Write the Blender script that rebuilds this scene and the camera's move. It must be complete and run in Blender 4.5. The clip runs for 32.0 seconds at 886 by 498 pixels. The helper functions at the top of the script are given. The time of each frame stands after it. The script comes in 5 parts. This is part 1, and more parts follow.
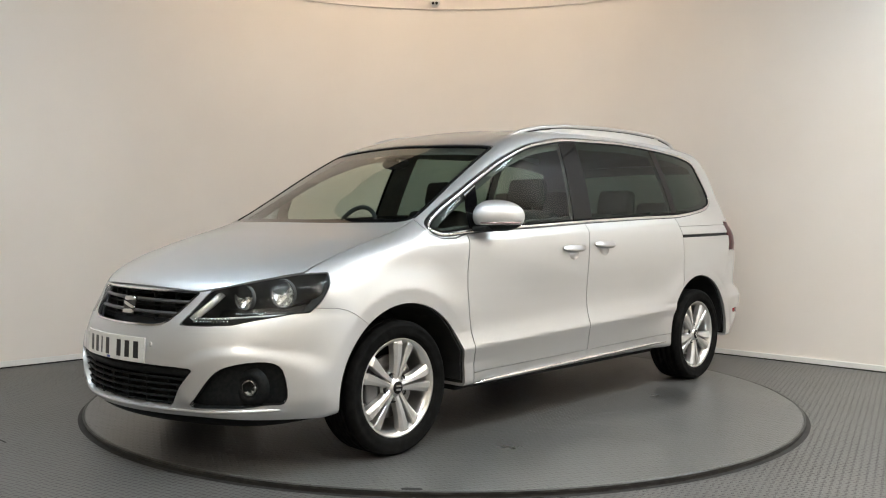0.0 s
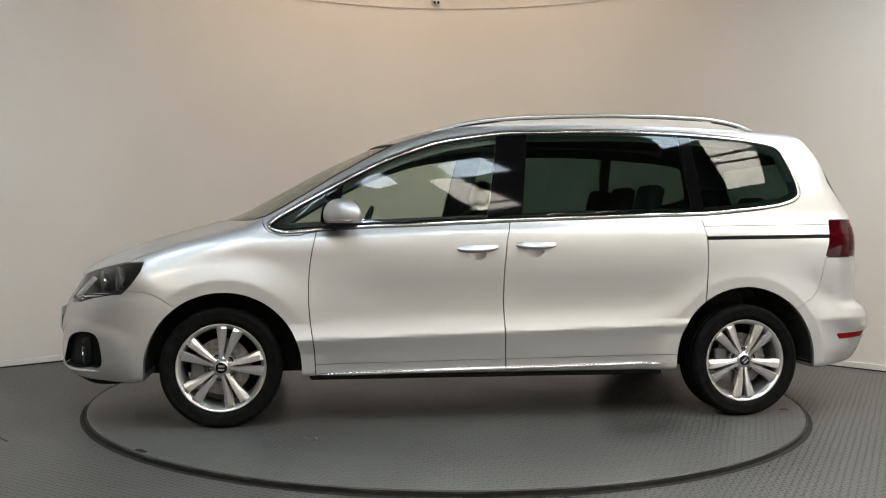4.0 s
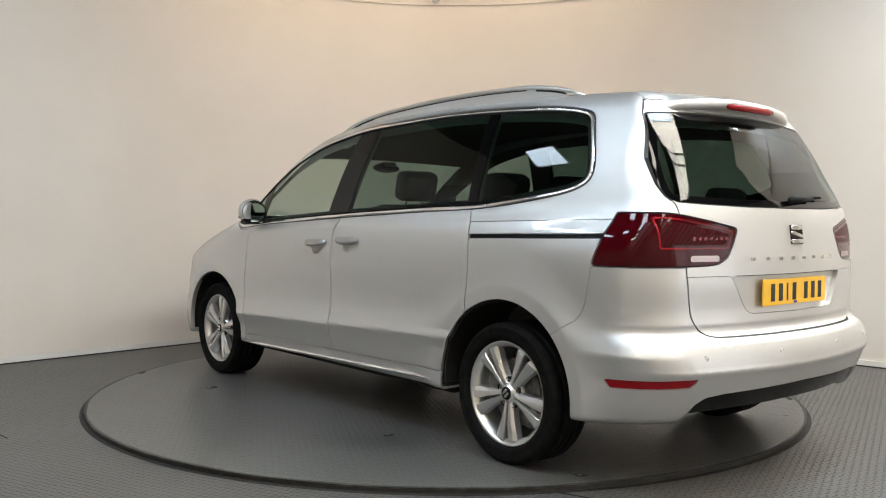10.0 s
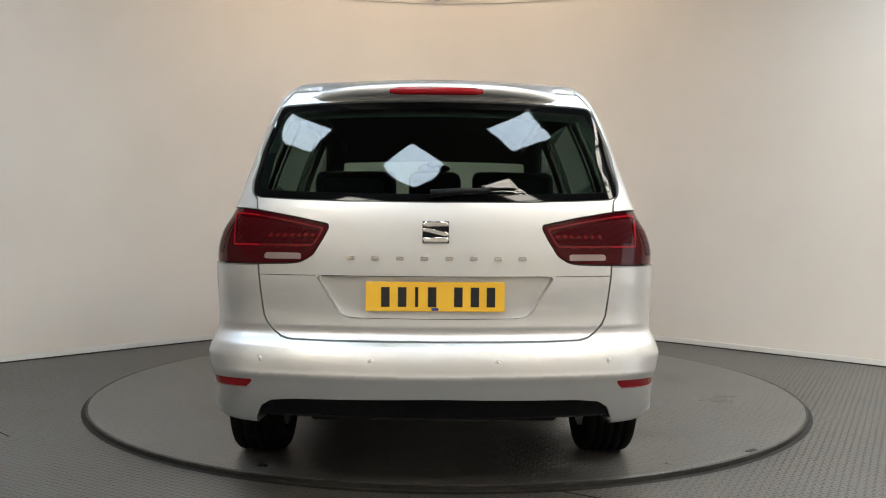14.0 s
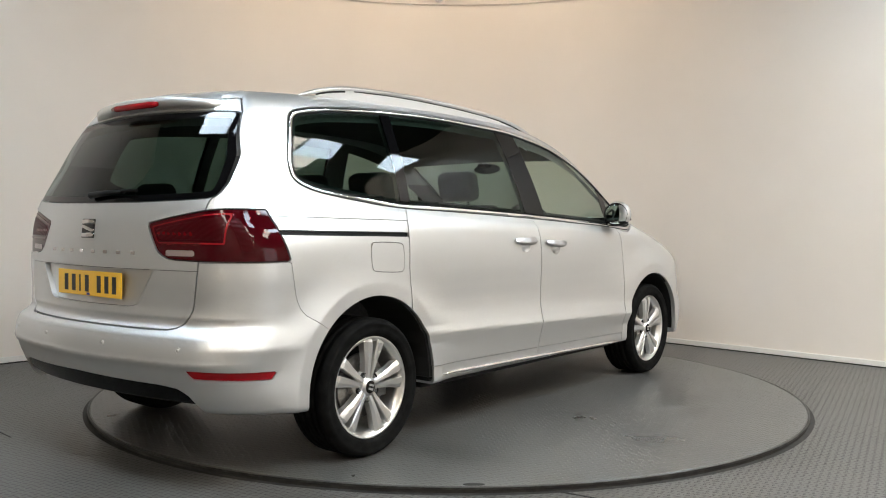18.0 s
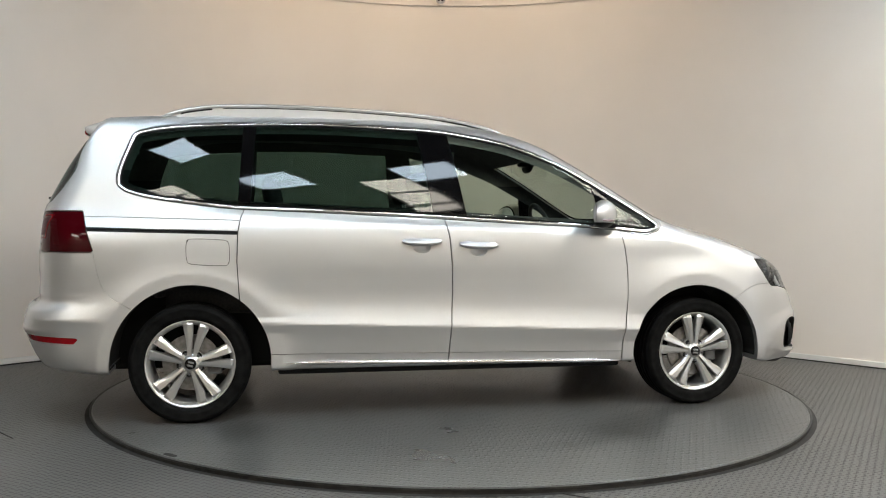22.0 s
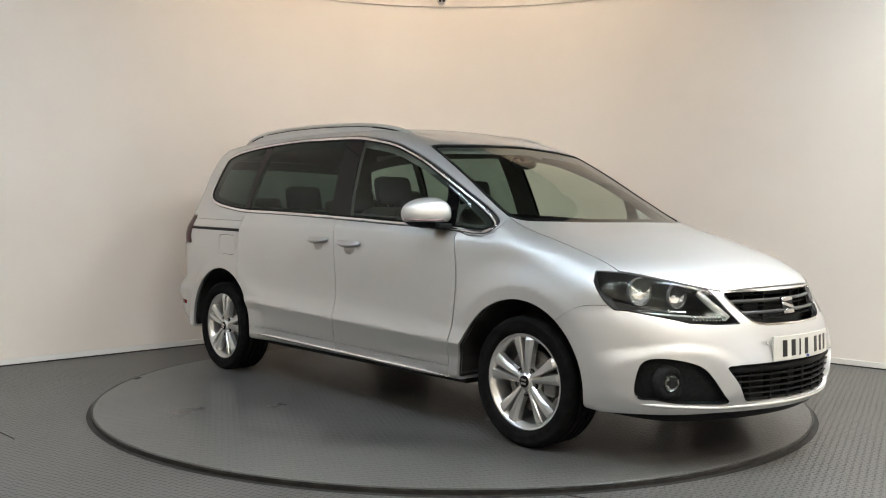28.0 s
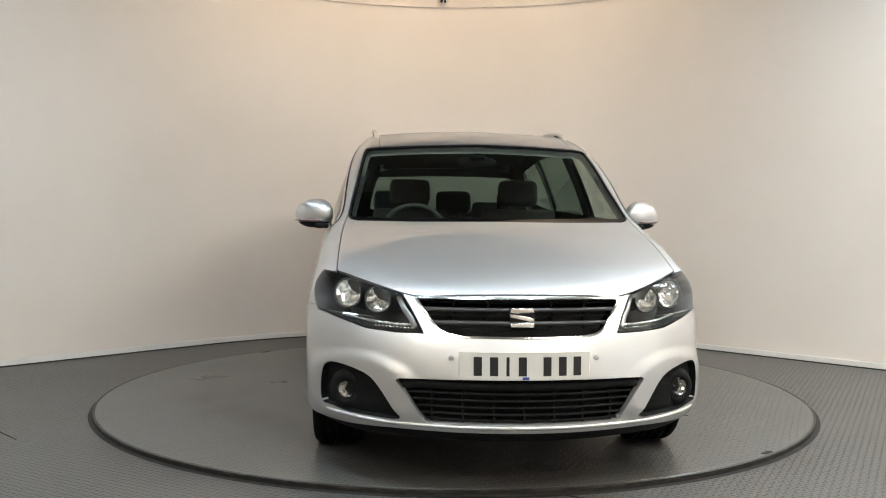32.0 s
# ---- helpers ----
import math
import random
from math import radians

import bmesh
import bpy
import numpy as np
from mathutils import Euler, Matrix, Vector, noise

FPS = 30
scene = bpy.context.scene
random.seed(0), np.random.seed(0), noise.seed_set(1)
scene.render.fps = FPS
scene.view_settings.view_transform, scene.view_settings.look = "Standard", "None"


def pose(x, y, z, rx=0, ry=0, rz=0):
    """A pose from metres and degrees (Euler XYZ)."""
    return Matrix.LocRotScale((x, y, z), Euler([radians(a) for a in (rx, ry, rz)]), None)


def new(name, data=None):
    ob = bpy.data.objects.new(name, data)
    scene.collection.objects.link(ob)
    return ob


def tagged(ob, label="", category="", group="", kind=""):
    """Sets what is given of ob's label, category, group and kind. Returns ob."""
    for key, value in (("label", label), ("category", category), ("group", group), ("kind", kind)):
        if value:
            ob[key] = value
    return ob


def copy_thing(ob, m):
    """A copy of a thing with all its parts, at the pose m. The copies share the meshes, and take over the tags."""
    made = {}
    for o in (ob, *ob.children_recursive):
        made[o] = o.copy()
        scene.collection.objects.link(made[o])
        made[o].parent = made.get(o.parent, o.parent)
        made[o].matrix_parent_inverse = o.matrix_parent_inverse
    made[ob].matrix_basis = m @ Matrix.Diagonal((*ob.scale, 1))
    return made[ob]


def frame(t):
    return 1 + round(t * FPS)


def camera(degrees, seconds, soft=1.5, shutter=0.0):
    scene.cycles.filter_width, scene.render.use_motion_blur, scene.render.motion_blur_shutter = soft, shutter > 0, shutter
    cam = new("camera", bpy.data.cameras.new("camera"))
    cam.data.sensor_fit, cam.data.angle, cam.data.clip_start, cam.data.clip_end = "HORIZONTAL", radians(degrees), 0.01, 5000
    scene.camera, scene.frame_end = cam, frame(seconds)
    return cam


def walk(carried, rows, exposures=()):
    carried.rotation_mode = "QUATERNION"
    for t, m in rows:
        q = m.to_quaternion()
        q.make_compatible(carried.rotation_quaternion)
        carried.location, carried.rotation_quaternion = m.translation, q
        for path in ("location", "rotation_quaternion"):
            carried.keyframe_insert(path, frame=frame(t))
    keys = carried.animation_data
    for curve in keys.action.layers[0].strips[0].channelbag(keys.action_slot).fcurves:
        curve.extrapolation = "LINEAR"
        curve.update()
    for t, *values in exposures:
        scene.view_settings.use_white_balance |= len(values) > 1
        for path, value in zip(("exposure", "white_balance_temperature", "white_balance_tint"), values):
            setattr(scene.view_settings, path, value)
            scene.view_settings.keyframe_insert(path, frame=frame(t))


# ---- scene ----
# ---- camera: stands on a tripod and sways very slightly ----
CAM_EYE = (0.0, -5.733, 1.092)
CAM_YAW, CAM_PITCH, CAM_ROLL = 0.327, -1.898, 0.437
SWAY = [(0, -0.184, 0.217), (1, -0.028, 0.150), (2, 0.081, 0.146), (3, -0.008, 0.130), (4, -0.070, 0.171),
        (5, -0.177, 0.247), (6, -0.356, 0.159), (7, -0.417, 0.112), (8, -0.323, 0.090), (9, -0.212, 0.028),
        (10, -0.121, -0.037), (11, -0.058, -0.097), (12, -0.057, -0.087), (13, -0.087, -0.127), (14, -0.038, -0.136),
        (15, -0.020, -0.084), (16, -0.047, -0.072), (17, -0.040, -0.074), (18, 0.064, -0.074), (19, 0.162, -0.052),
        (20, 0.184, 0.024), (21, 0.184, 0.035), (22, 0.183, 0.010), (23, 0.137, 0.015), (24, 0.075, 0.115),
        (25, 0.046, 0.137), (26, 0.067, 0.094), (27, 0.267, 0.144), (28, 0.274, 0.058), (29, 0.150, 0.058),
        (30, 0.090, 0.105), (31, 0.196, 0.051), (32, 0.370, 0.102)]
cam = camera(53.53, 32.0, soft=1.1)
walk(cam, [(t, pose(*CAM_EYE, 0, 0, CAM_YAW + dyaw) @ pose(0, 0, 0, 90 + CAM_PITCH + dpitch) @ pose(0, 0, 0, 0, 0, CAM_ROLL))
           for t, dyaw, dpitch in SWAY], exposures=[(0, 0.28), (1, 0.06), (2, -0.18), (3, -0.16), (5, 0.02), (6, 0.12), (7, 0.22), (9, 0.27), (11, 0.33), (12, 0.21), (13, 0.13), (14, 0.13), (15, 0.21),
                (18, 0.29), (19, 0.19), (20, 0.05), (22, 0.09), (24, 0.15), (26, 0.26), (28, 0.37), (32, 0.34)])

# turntable: heading of the car in degrees, anticlockwise seen from above
TURN = [(0, 227.18), (1, 217.42), (2, 207.72), (3, 198.36), (4, 188.71), (5, 178.85), (6, 169.05), (7, 159.27),
        (8, 149.49), (9, 139.81), (10, 130.16), (11, 120.40), (12, 110.57), (13, 100.84), (14, 91.08), (15, 81.28),
        (16, 71.51), (17, 61.66), (18, 51.69), (19, 41.81), (20, 31.90), (21, 22.02), (22, 12.12), (23, 2.10),
        (24, -7.95), (25, -18.09), (26, -27.83), (27, -37.39), (28, -47.04), (29, -56.60), (30, -66.06),
        (31, -75.74), (32, -85.19)]
CAR_OFFSET = (-0.119, 0.090, -0.012)

# ---- world and lights ----
world = bpy.data.worlds.new("hall_gloom")
scene.world = world
world.use_nodes = True
world.node_tree.nodes["Background"].inputs[0].default_value = (0.55, 0.58, 0.62, 1)
world.node_tree.nodes["Background"].inputs[1].default_value = 0.15


# ---- materials ----
def mat(name, base=(0.5, 0.5, 0.5), rough=0.5, metal=0.0, coat=0.0, emit=None, power=0.0, spec=0.5):
    m = bpy.data.materials.new(name)
    m.use_nodes = True
    b = m.node_tree.nodes["Principled BSDF"]
    b.inputs["Base Color"].default_value = (*base, 1)
    b.inputs["Roughness"].default_value = rough
    b.inputs["Metallic"].default_value = metal
    b.inputs["Coat Weight"].default_value = coat
    b.inputs["Coat Roughness"].default_value = 0.09
    b.inputs["Specular IOR Level"].default_value = spec
    if emit:
        b.inputs["Emission Color"].default_value = (*emit, 1)
        b.inputs["Emission Strength"].default_value = power
    return m


def nodes_of(m):
    return m.node_tree.nodes, m.node_tree.links, m.node_tree.nodes["Principled BSDF"]


def add(nodes, kind, **values):
    n = nodes.new(kind)
    for key, v in values.items():
        n.inputs[key.replace("_", " ")].default_value = v
    return n


def mottled(m, a, b, scale=4.0, detail=6.0, lo=0.35, hi=0.65, bump=0.0, bump_scale=80.0, rough=None):
    """Two-tone variation and a fine relief on a material."""
    nodes, links, bsdf = nodes_of(m)
    co = nodes.new("ShaderNodeTexCoord")
    n1 = add(nodes, "ShaderNodeTexNoise", Scale=scale, Detail=detail)
    links.new(co.outputs["Object"], n1.inputs["Vector"])
    ramp = nodes.new("ShaderNodeValToRGB")
    ramp.color_ramp.elements[0].position, ramp.color_ramp.elements[1].position = lo, hi
    ramp.color_ramp.elements[0].color, ramp.color_ramp.elements[1].color = (*a, 1), (*b, 1)
    links.new(n1.outputs["Fac"], ramp.inputs["Fac"])
    links.new(ramp.outputs["Color"], bsdf.inputs["Base Color"])
    if rough:
        mr = nodes.new("ShaderNodeMapRange")
        mr.inputs["To Min"].default_value, mr.inputs["To Max"].default_value = rough
        links.new(n1.outputs["Fac"], mr.inputs["Value"])
        links.new(mr.outputs["Result"], bsdf.inputs["Roughness"])
    if bump:
        n2 = add(nodes, "ShaderNodeTexNoise", Scale=bump_scale, Detail=3.0)
        links.new(co.outputs["Object"], n2.inputs["Vector"])
        bp = add(nodes, "ShaderNodeBump", Strength=bump, Distance=0.002)
        links.new(n2.outputs["Fac"], bp.inputs["Height"])
        links.new(bp.outputs["Normal"], bsdf.inputs["Normal"])
    return m


def glass(name, tint, rough=0.0):
    m = bpy.data.materials.new(name)
    m.use_nodes = True
    nodes, links = m.node_tree.nodes, m.node_tree.links
    nodes.clear()
    out = nodes.new("ShaderNodeOutputMaterial")
    tr = nodes.new("ShaderNodeBsdfTransparent")
    tr.inputs["Color"].default_value = (*tint, 1)
    gl = nodes.new("ShaderNodeBsdfGlossy")
    gl.inputs["Roughness"].default_value = rough
    lw = nodes.new("ShaderNodeLayerWeight")
    lw.inputs["Blend"].default_value = 0.5
    pw = nodes.new("ShaderNodeMath")
    pw.operation, pw.inputs[1].default_value = "POWER", 5.0
    ma = nodes.new("ShaderNodeMath")
    ma.operation, ma.inputs[1].default_value, ma.inputs[2].default_value = "MULTIPLY_ADD", 0.92, 0.025
    links.new(lw.outputs["Facing"], pw.inputs[0])
    links.new(pw.outputs[0], ma.inputs[0])
    mx = nodes.new("ShaderNodeMixShader")
    links.new(ma.outputs[0], mx.inputs["Fac"])
    links.new(tr.outputs[0], mx.inputs[1])
    links.new(gl.outputs[0], mx.inputs[2])
    links.new(mx.outputs[0], out.inputs["Surface"])
    return m


WALL = mottled(mat("wall_paint", rough=0.75), (0.765, 0.70, 0.643), (0.805, 0.74, 0.683), scale=0.9, bump=0.15, bump_scale=40)
SKIRT = mottled(mat("skirting_paint", rough=0.55), (0.74, 0.72, 0.69), (0.80, 0.78, 0.75), scale=3)
CEIL = mottled(mat("ceiling_board", rough=0.9), (0.085, 0.085, 0.086), (0.115, 0.115, 0.115), scale=2)
PANEL = mat("led_panel", (0.9, 0.95, 1.0), 0.6, emit=(0.72, 0.87, 1.0), power=27.0)
SKYLIGHT = mat("skylight_sheet", (0.9, 0.9, 0.8), 0.6, emit=(1.0, 0.94, 0.83), power=19.0)
DAYLIGHT = mat("daylit_sheet", (0.85, 0.88, 0.9), 0.6, emit=(0.94, 0.97, 1.0), power=1.7)
WARM = mat("added_warm_lamp", (0.9, 0.85, 0.7), 0.6, emit=(1.0, 0.76, 0.52), power=14.0)


def tread_floor(name, dark, light, bar_shade, relief, stains=(), gloss=(0.40, 0.60)):
    """Painted steel tread plate: short bars set crosswise in turn, darkened for their shade, with scuffs and damp
    stains.
    """
    m = mottled(mat(name, rough=0.5), dark, light, scale=1.3, detail=8, lo=0.3, hi=0.7, rough=gloss)
    nodes, links, bsdf = nodes_of(m)
    co = nodes.new("ShaderNodeTexCoord")
    mp = nodes.new("ShaderNodeMapping")
    mp.inputs["Rotation"].default_value[2] = radians(28)
    mp.inputs["Scale"].default_value = (31, 31, 1)
    links.new(co.outputs["Object"], mp.inputs["Vector"])
    xyz = nodes.new("ShaderNodeSeparateXYZ")
    links.new(mp.outputs["Vector"], xyz.inputs[0])

    def calc(op, a, b=0.0, c=0.0):
        n = nodes.new("ShaderNodeMath")
        n.operation = op
        for i, v in enumerate((a, b, c)):
            if isinstance(v, (int, float)):
                n.inputs[i].default_value = v
            else:
                links.new(v, n.inputs[i])
        return n.outputs[0]

    u, v = xyz.outputs[0], xyz.outputs[1]
    odd = calc("FLOORED_MODULO", calc("ADD", calc("FLOOR", u), calc("FLOOR", v)), 2.0)
    fu, fv = calc("SUBTRACT", calc("FRACT", u), 0.5), calc("SUBTRACT", calc("FRACT", v), 0.5)
    d = calc("SUBTRACT", fv, fu)
    along, across = calc("MULTIPLY_ADD", odd, d, fu), calc("SUBTRACT", fv, calc("MULTIPLY", odd, d))
    q = calc("ADD", calc("POWER", calc("DIVIDE", calc("ABSOLUTE", along), 0.52), 2.0), calc("POWER", calc("DIVIDE", calc("ABSOLUTE", across), 0.20), 2.0))
    mr = nodes.new("ShaderNodeMapRange")
    mr.interpolation_type = "SMOOTHSTEP"
    mr.inputs["From Min"].default_value, mr.inputs["From Max"].default_value = 1.15, 0.55
    links.new(q, mr.inputs["Value"])
    bp = add(nodes, "ShaderNodeBump", Strength=1.0, Distance=relief)
    links.new(mr.outputs["Result"], bp.inputs["Height"])
    col = bsdf.inputs["Base Color"].links[0].from_socket
    # bars darkened in patches: the shade on their sides, put into the colour
    patch = add(nodes, "ShaderNodeTexNoise", Scale=0.8, Detail=3.0)
    links.new(co.outputs["Object"], patch.inputs["Vector"])
    pr = nodes.new("ShaderNodeMapRange")
    pr.inputs["From Min"].default_value, pr.inputs["From Max"].default_value = 0.35, 0.62
    pr.inputs["To Min"].default_value = 0.35
    links.new(patch.outputs["Fac"], pr.inputs["Value"])
    dulled = nodes.new("ShaderNodeMixRGB")
    dulled.blend_type = "MULTIPLY"
    dulled.inputs["Color2"].default_value = (bar_shade, bar_shade, bar_shade, 1)
    links.new(calc("MULTIPLY", mr.outputs["Result"], pr.outputs["Result"]), dulled.inputs["Fac"])
    links.new(col, dulled.inputs["Color1"])
    col = dulled.outputs["Color"]
    for x, y, sx, sy, ang in stains:
        sm = nodes.new("ShaderNodeMapping")
        sm.vector_type = "TEXTURE"
        sm.inputs["Location"].default_value = (x, y, 0)
        sm.inputs["Rotation"].default_value[2] = radians(ang)
        sm.inputs["Scale"].default_value = (sx, sy, 1)
        links.new(co.outputs["Object"], sm.inputs["Vector"])
        gr = nodes.new("ShaderNodeTexGradient")
        gr.gradient_type = "SPHERICAL"
        links.new(sm.outputs["Vector"], gr.inputs["Vector"])
        damp = nodes.new("ShaderNodeMixRGB")
        damp.blend_type = "MULTIPLY"
        damp.inputs["Color2"].default_value = (0.62, 0.62, 0.61, 1)
        links.new(calc("MINIMUM", calc("MULTIPLY", gr.outputs["Fac"], calc("MULTIPLY", patch.outputs["Fac"], 2.6)), 1.0), damp.inputs["Fac"])
        links.new(col, damp.inputs["Color1"])
        col = damp.outputs["Color"]
    links.new(col, bsdf.inputs["Base Color"])
    links.new(bp.outputs["Normal"], bsdf.inputs["Normal"])
    return m


FLOOR = tread_floor("tread_plate_floor", (0.090, 0.087, 0.083), (0.122, 0.118, 0.113), 0.30, 0.006, gloss=(0.34, 0.52))
DISC = tread_floor("tread_plate_disc", (0.084, 0.083, 0.080), (0.118, 0.116, 0.112), 0.78, 0.0014,
                   ((0.80, -1.15, 0.42, 0.22, 40), (0.62, -1.40, 0.25, 0.16, -15), (-0.9, 1.2, 0.4, 0.2, 40), (1.22, -0.86, 0.42, 0.20, 25), (0.30, -1.55, 0.3, 0.12, 10), (-1.3, -1.0, 0.2, 0.35, 10)), gloss=(0.20, 0.42))
RIM = mottled(mat("rim_rubber", rough=0.7), (0.007, 0.0065, 0.006), (0.022, 0.020, 0.018), scale=20)
RIM_LIP = mottled(mat("rim_lip_steel", rough=0.5, metal=0.3), (0.022, 0.021, 0.020), (0.07, 0.066, 0.06), scale=9, lo=0.45, hi=0.7)

# ---- mesh helpers ----
def link_mesh(name, verts, faces, material, parent=None, label="", smooth=False):
    me = bpy.data.meshes.new(name)
    me.from_pydata([tuple(v) for v in verts], [], [tuple(f) for f in faces])
    me.materials.append(material)
    if smooth:
        me.polygons.foreach_set("use_smooth", [True] * len(me.polygons))
    me.update()
    ob = new(name, me)
    ob.parent = parent
    return tagged(ob, label=label)


def part(name, bm, material, parent=None, label="", smooth=False):
    """Links a bmesh as one mesh object under a thing or a part."""
    me = bpy.data.meshes.new(name)
    bmesh.ops.recalc_face_normals(bm, faces=bm.faces)
    bm.to_mesh(me)
    bm.free()
    me.materials.append(material)
    if smooth:
        me.polygons.foreach_set("use_smooth", [True] * len(me.polygons))
    ob = new(name, me)
    ob.parent = parent
    return tagged(ob, label=label)


def box(bm, lo, hi, bevel=0.0, m=None):
    r = bmesh.ops.create_cube(bm, size=1.0)["verts"]
    for v in r:
        v.co = Vector([lo[i] + (v.co[i] + 0.5) * (hi[i] - lo[i]) for i in range(3)])
    if bevel:
        es = list({e for v in r for e in v.link_edges})
        out = bmesh.ops.bevel(bm, geom=es, offset=bevel, segments=2, affect="EDGES", profile=0.5)
        r = list({v for f in out["faces"] for v in f.verts} | {v for v in r if v.is_valid})
    if m is not None:
        bmesh.ops.transform(bm, matrix=m, verts=r)
    return r


def revolve(bm, profile, n=48, axis="z", m=None):
    """Turns a profile of (radius, height) about an axis."""
    rings = []
    for i in range(n):
        a = 2 * math.pi * i / n
        ring = []
        for r, h in profile:
            p = {"z": (r * math.cos(a), r * math.sin(a), h), "y": (r * math.cos(a), h, r * math.sin(a)),
                 "x": (h, r * math.cos(a), r * math.sin(a))}[axis]
            ring.append(bm.verts.new(m @ Vector(p) if m is not None else p))
        rings.append(ring)
    for i in range(n):
        a, b = rings[i], rings[(i + 1) % n]
        for j in range(len(profile) - 1):
            bm.faces.new((a[j], b[j], b[j + 1], a[j + 1]))
    return rings


# ---- studio: curved wall, floor, hall round it ----
WALL_R, WALL_TOP, FLOOR_Z, ROOF_Z = 3.02, 4.2, -0.026, 5.0


def wall_path(r):
    """Plan of the wall: a quarter circle that runs on straight on both sides."""
    pts = [(r * math.cos(radians(a)), r * math.sin(radians(a))) for a in range(47, 138, 2)]
    a, b = pts[0], pts[-1]
    ta = (math.sin(radians(47)), -math.cos(radians(47)))
    tb = (-math.sin(radians(137)), math.cos(radians(137)))
    head = [(a[0] + ta[0] * d, a[1] + ta[1] * d) for d in (4.6, 3, 2, 1)]
    tail = [(b[0] + tb[0] * d, b[1] + tb[1] * d) for d in (1, 2, 3, 4.6)]
    return head + pts + tail


def ribbon(name, plan_in, plan_out, z0, z1, material, label=""):
    n = len(plan_in)
    v = [(x, y, z) for x, y in plan_in for z in (z0, z1)] + [(x, y, z) for x, y in plan_out for z in (z0, z1)]
    f = []
    for i in range(n - 1):
        a, b = 2 * i, 2 * i + 2
        o = 2 * n
        f += [(a, b, b + 1, a + 1), (o + a, o + a + 1, o + b + 1, o + b), (a + 1, b + 1, o + b + 1, o + a + 1), (a, o + a, o + b, b)]
    f += [(0, 1, 2 * n + 1, 2 * n), (2 * n - 2, 4 * n - 2, 4 * n - 1, 2 * n - 1)]
    ob = link_mesh(name, v, f, material, label=label)
    for p_ in ob.data.polygons:
        p_.use_smooth = abs(p_.normal.z) < 0.5
    ob.data.set_sharp_from_angle(angle=radians(40))
    return ob


w = ribbon("wall_curved", wall_path(WALL_R), wall_path(WALL_R + 0.12), FLOOR_Z, WALL_TOP, WALL)
tagged(w, "smooth cream-painted curved studio wall", "wall", kind="structure")
tagged(ribbon("baseboard", wall_path(WALL_R - 0.018), wall_path(WALL_R - 0.002), FLOOR_Z, FLOOR_Z + 0.050, SKIRT),
       "low white-painted skirting at the wall's foot", "skirting", kind="structure")
tagged(ribbon("trim_gap", wall_path(WALL_R - 0.026), wall_path(WALL_R - 0.018), FLOOR_Z, FLOOR_Z + 0.009, RIM),
       "thin dark gap along the foot of the skirting", "trim", kind="structure")
tagged(ribbon("trim_cornice", wall_path(WALL_R - 0.022), wall_path(WALL_R - 0.002), 3.200, 3.246, WALL),
       "narrow off-white cornice strip along the wall top", "trim", kind="structure")
bm = bmesh.new()
bmesh.ops.create_grid(bm, x_segments=2, y_segments=2, size=9.0, matrix=pose(0, -2.5, FLOOR_Z))
tagged(part("floor", bm, FLOOR), "grey painted steel tread-plate floor", "floor", kind="structure")
bm = bmesh.new()
box(bm, (-9, -11.4, ROOF_Z), (9, 6.4, ROOF_Z + 0.1))
tagged(part("ceiling", bm, CEIL), "dark sheet roof of the hall", "ceiling", kind="structure")
# unseen walls added to close the hall; their cream bounces light onto the car
HALL = mottled(mat("hall_wall_paint", rough=0.8), (0.71, 0.635, 0.545), (0.77, 0.695, 0.605), scale=1.2)
for nm, lo, hi in (("wall_back", (-9, -8.8, FLOOR_Z), (9, -8.6, ROOF_Z)), ("wall_side_a", (-9.2, -11.4, FLOOR_Z), (-9, 6.4, ROOF_Z)),
                   ("wall_side_b", (9, -11.4, FLOOR_Z), (9.2, 6.4, ROOF_Z)), ("wall_far", (-9, 6.4, FLOOR_Z), (9, 6.6, ROOF_Z))):
    bm = bmesh.new()
    box(bm, lo, hi)
    tagged(part(nm, bm, HALL), "plain cream hall wall, unseen, that bounces light", "wall", kind="structure")


# ---- turntable ----
DISC_R = 2.19


def build_turntable():
    root = new("turntable")
    tagged(root, "round grey tread-plate vehicle turntable, slightly raised", "turntable")
    bm = bmesh.new()
    revolve(bm, [(0.0, 0.0), (1.0, 0.0), (DISC_R - 0.012, 0.0), (DISC_R - 0.006, -0.004), (DISC_R - 0.006, -0.02)], n=160)
    bmesh.ops.remove_doubles(bm, verts=bm.verts, dist=1e-5)
    part("plate", bm, DISC, root)
    bm = bmesh.new()
    revolve(bm, [(DISC_R - 0.005, -0.001), (DISC_R + 0.006, -0.001), (DISC_R + 0.006, -0.010), (DISC_R - 0.005, -0.012)], n=160)
    part("lip", bm, RIM_LIP, root, "scuffed steel edge strip")
    bm = bmesh.new()
    revolve(bm, [(DISC_R - 0.002, -0.011), (DISC_R + 0.002, -0.025), (DISC_R + 0.03, -0.0255)], n=160)
    part("rim", bm, RIM, root, "black rubber rim")
    for x, y in ((-1.62, -1.42), (1.67, 1.37)):
        bm = bmesh.new()
        m = pose(x, y, 0.0, 0, 0, math.degrees(math.atan2(y, x)) + 90)
        sides = [(0.024 * math.cos(a) + math.copysign(0.016, math.cos(a)), 0.014 * math.sin(a)) for a in [2 * math.pi * (i + 0.5) / 16 for i in range(16)]]
        a = [bm.verts.new(m @ Vector((px, py, 0.0015))) for px, py in sides]
        b = [bm.verts.new(m @ Vector((px * 1.15, py * 1.2, 0.0))) for px, py in sides]
        bm.faces.new(a)
        for i in range(16):
            bm.faces.new((a[i], a[(i + 1) % 16], b[(i + 1) % 16], b[i]))
        part("lifting_hole", bm, RIM, root, "dark oblong lifting hole")
    return root


turntable = build_turntable()




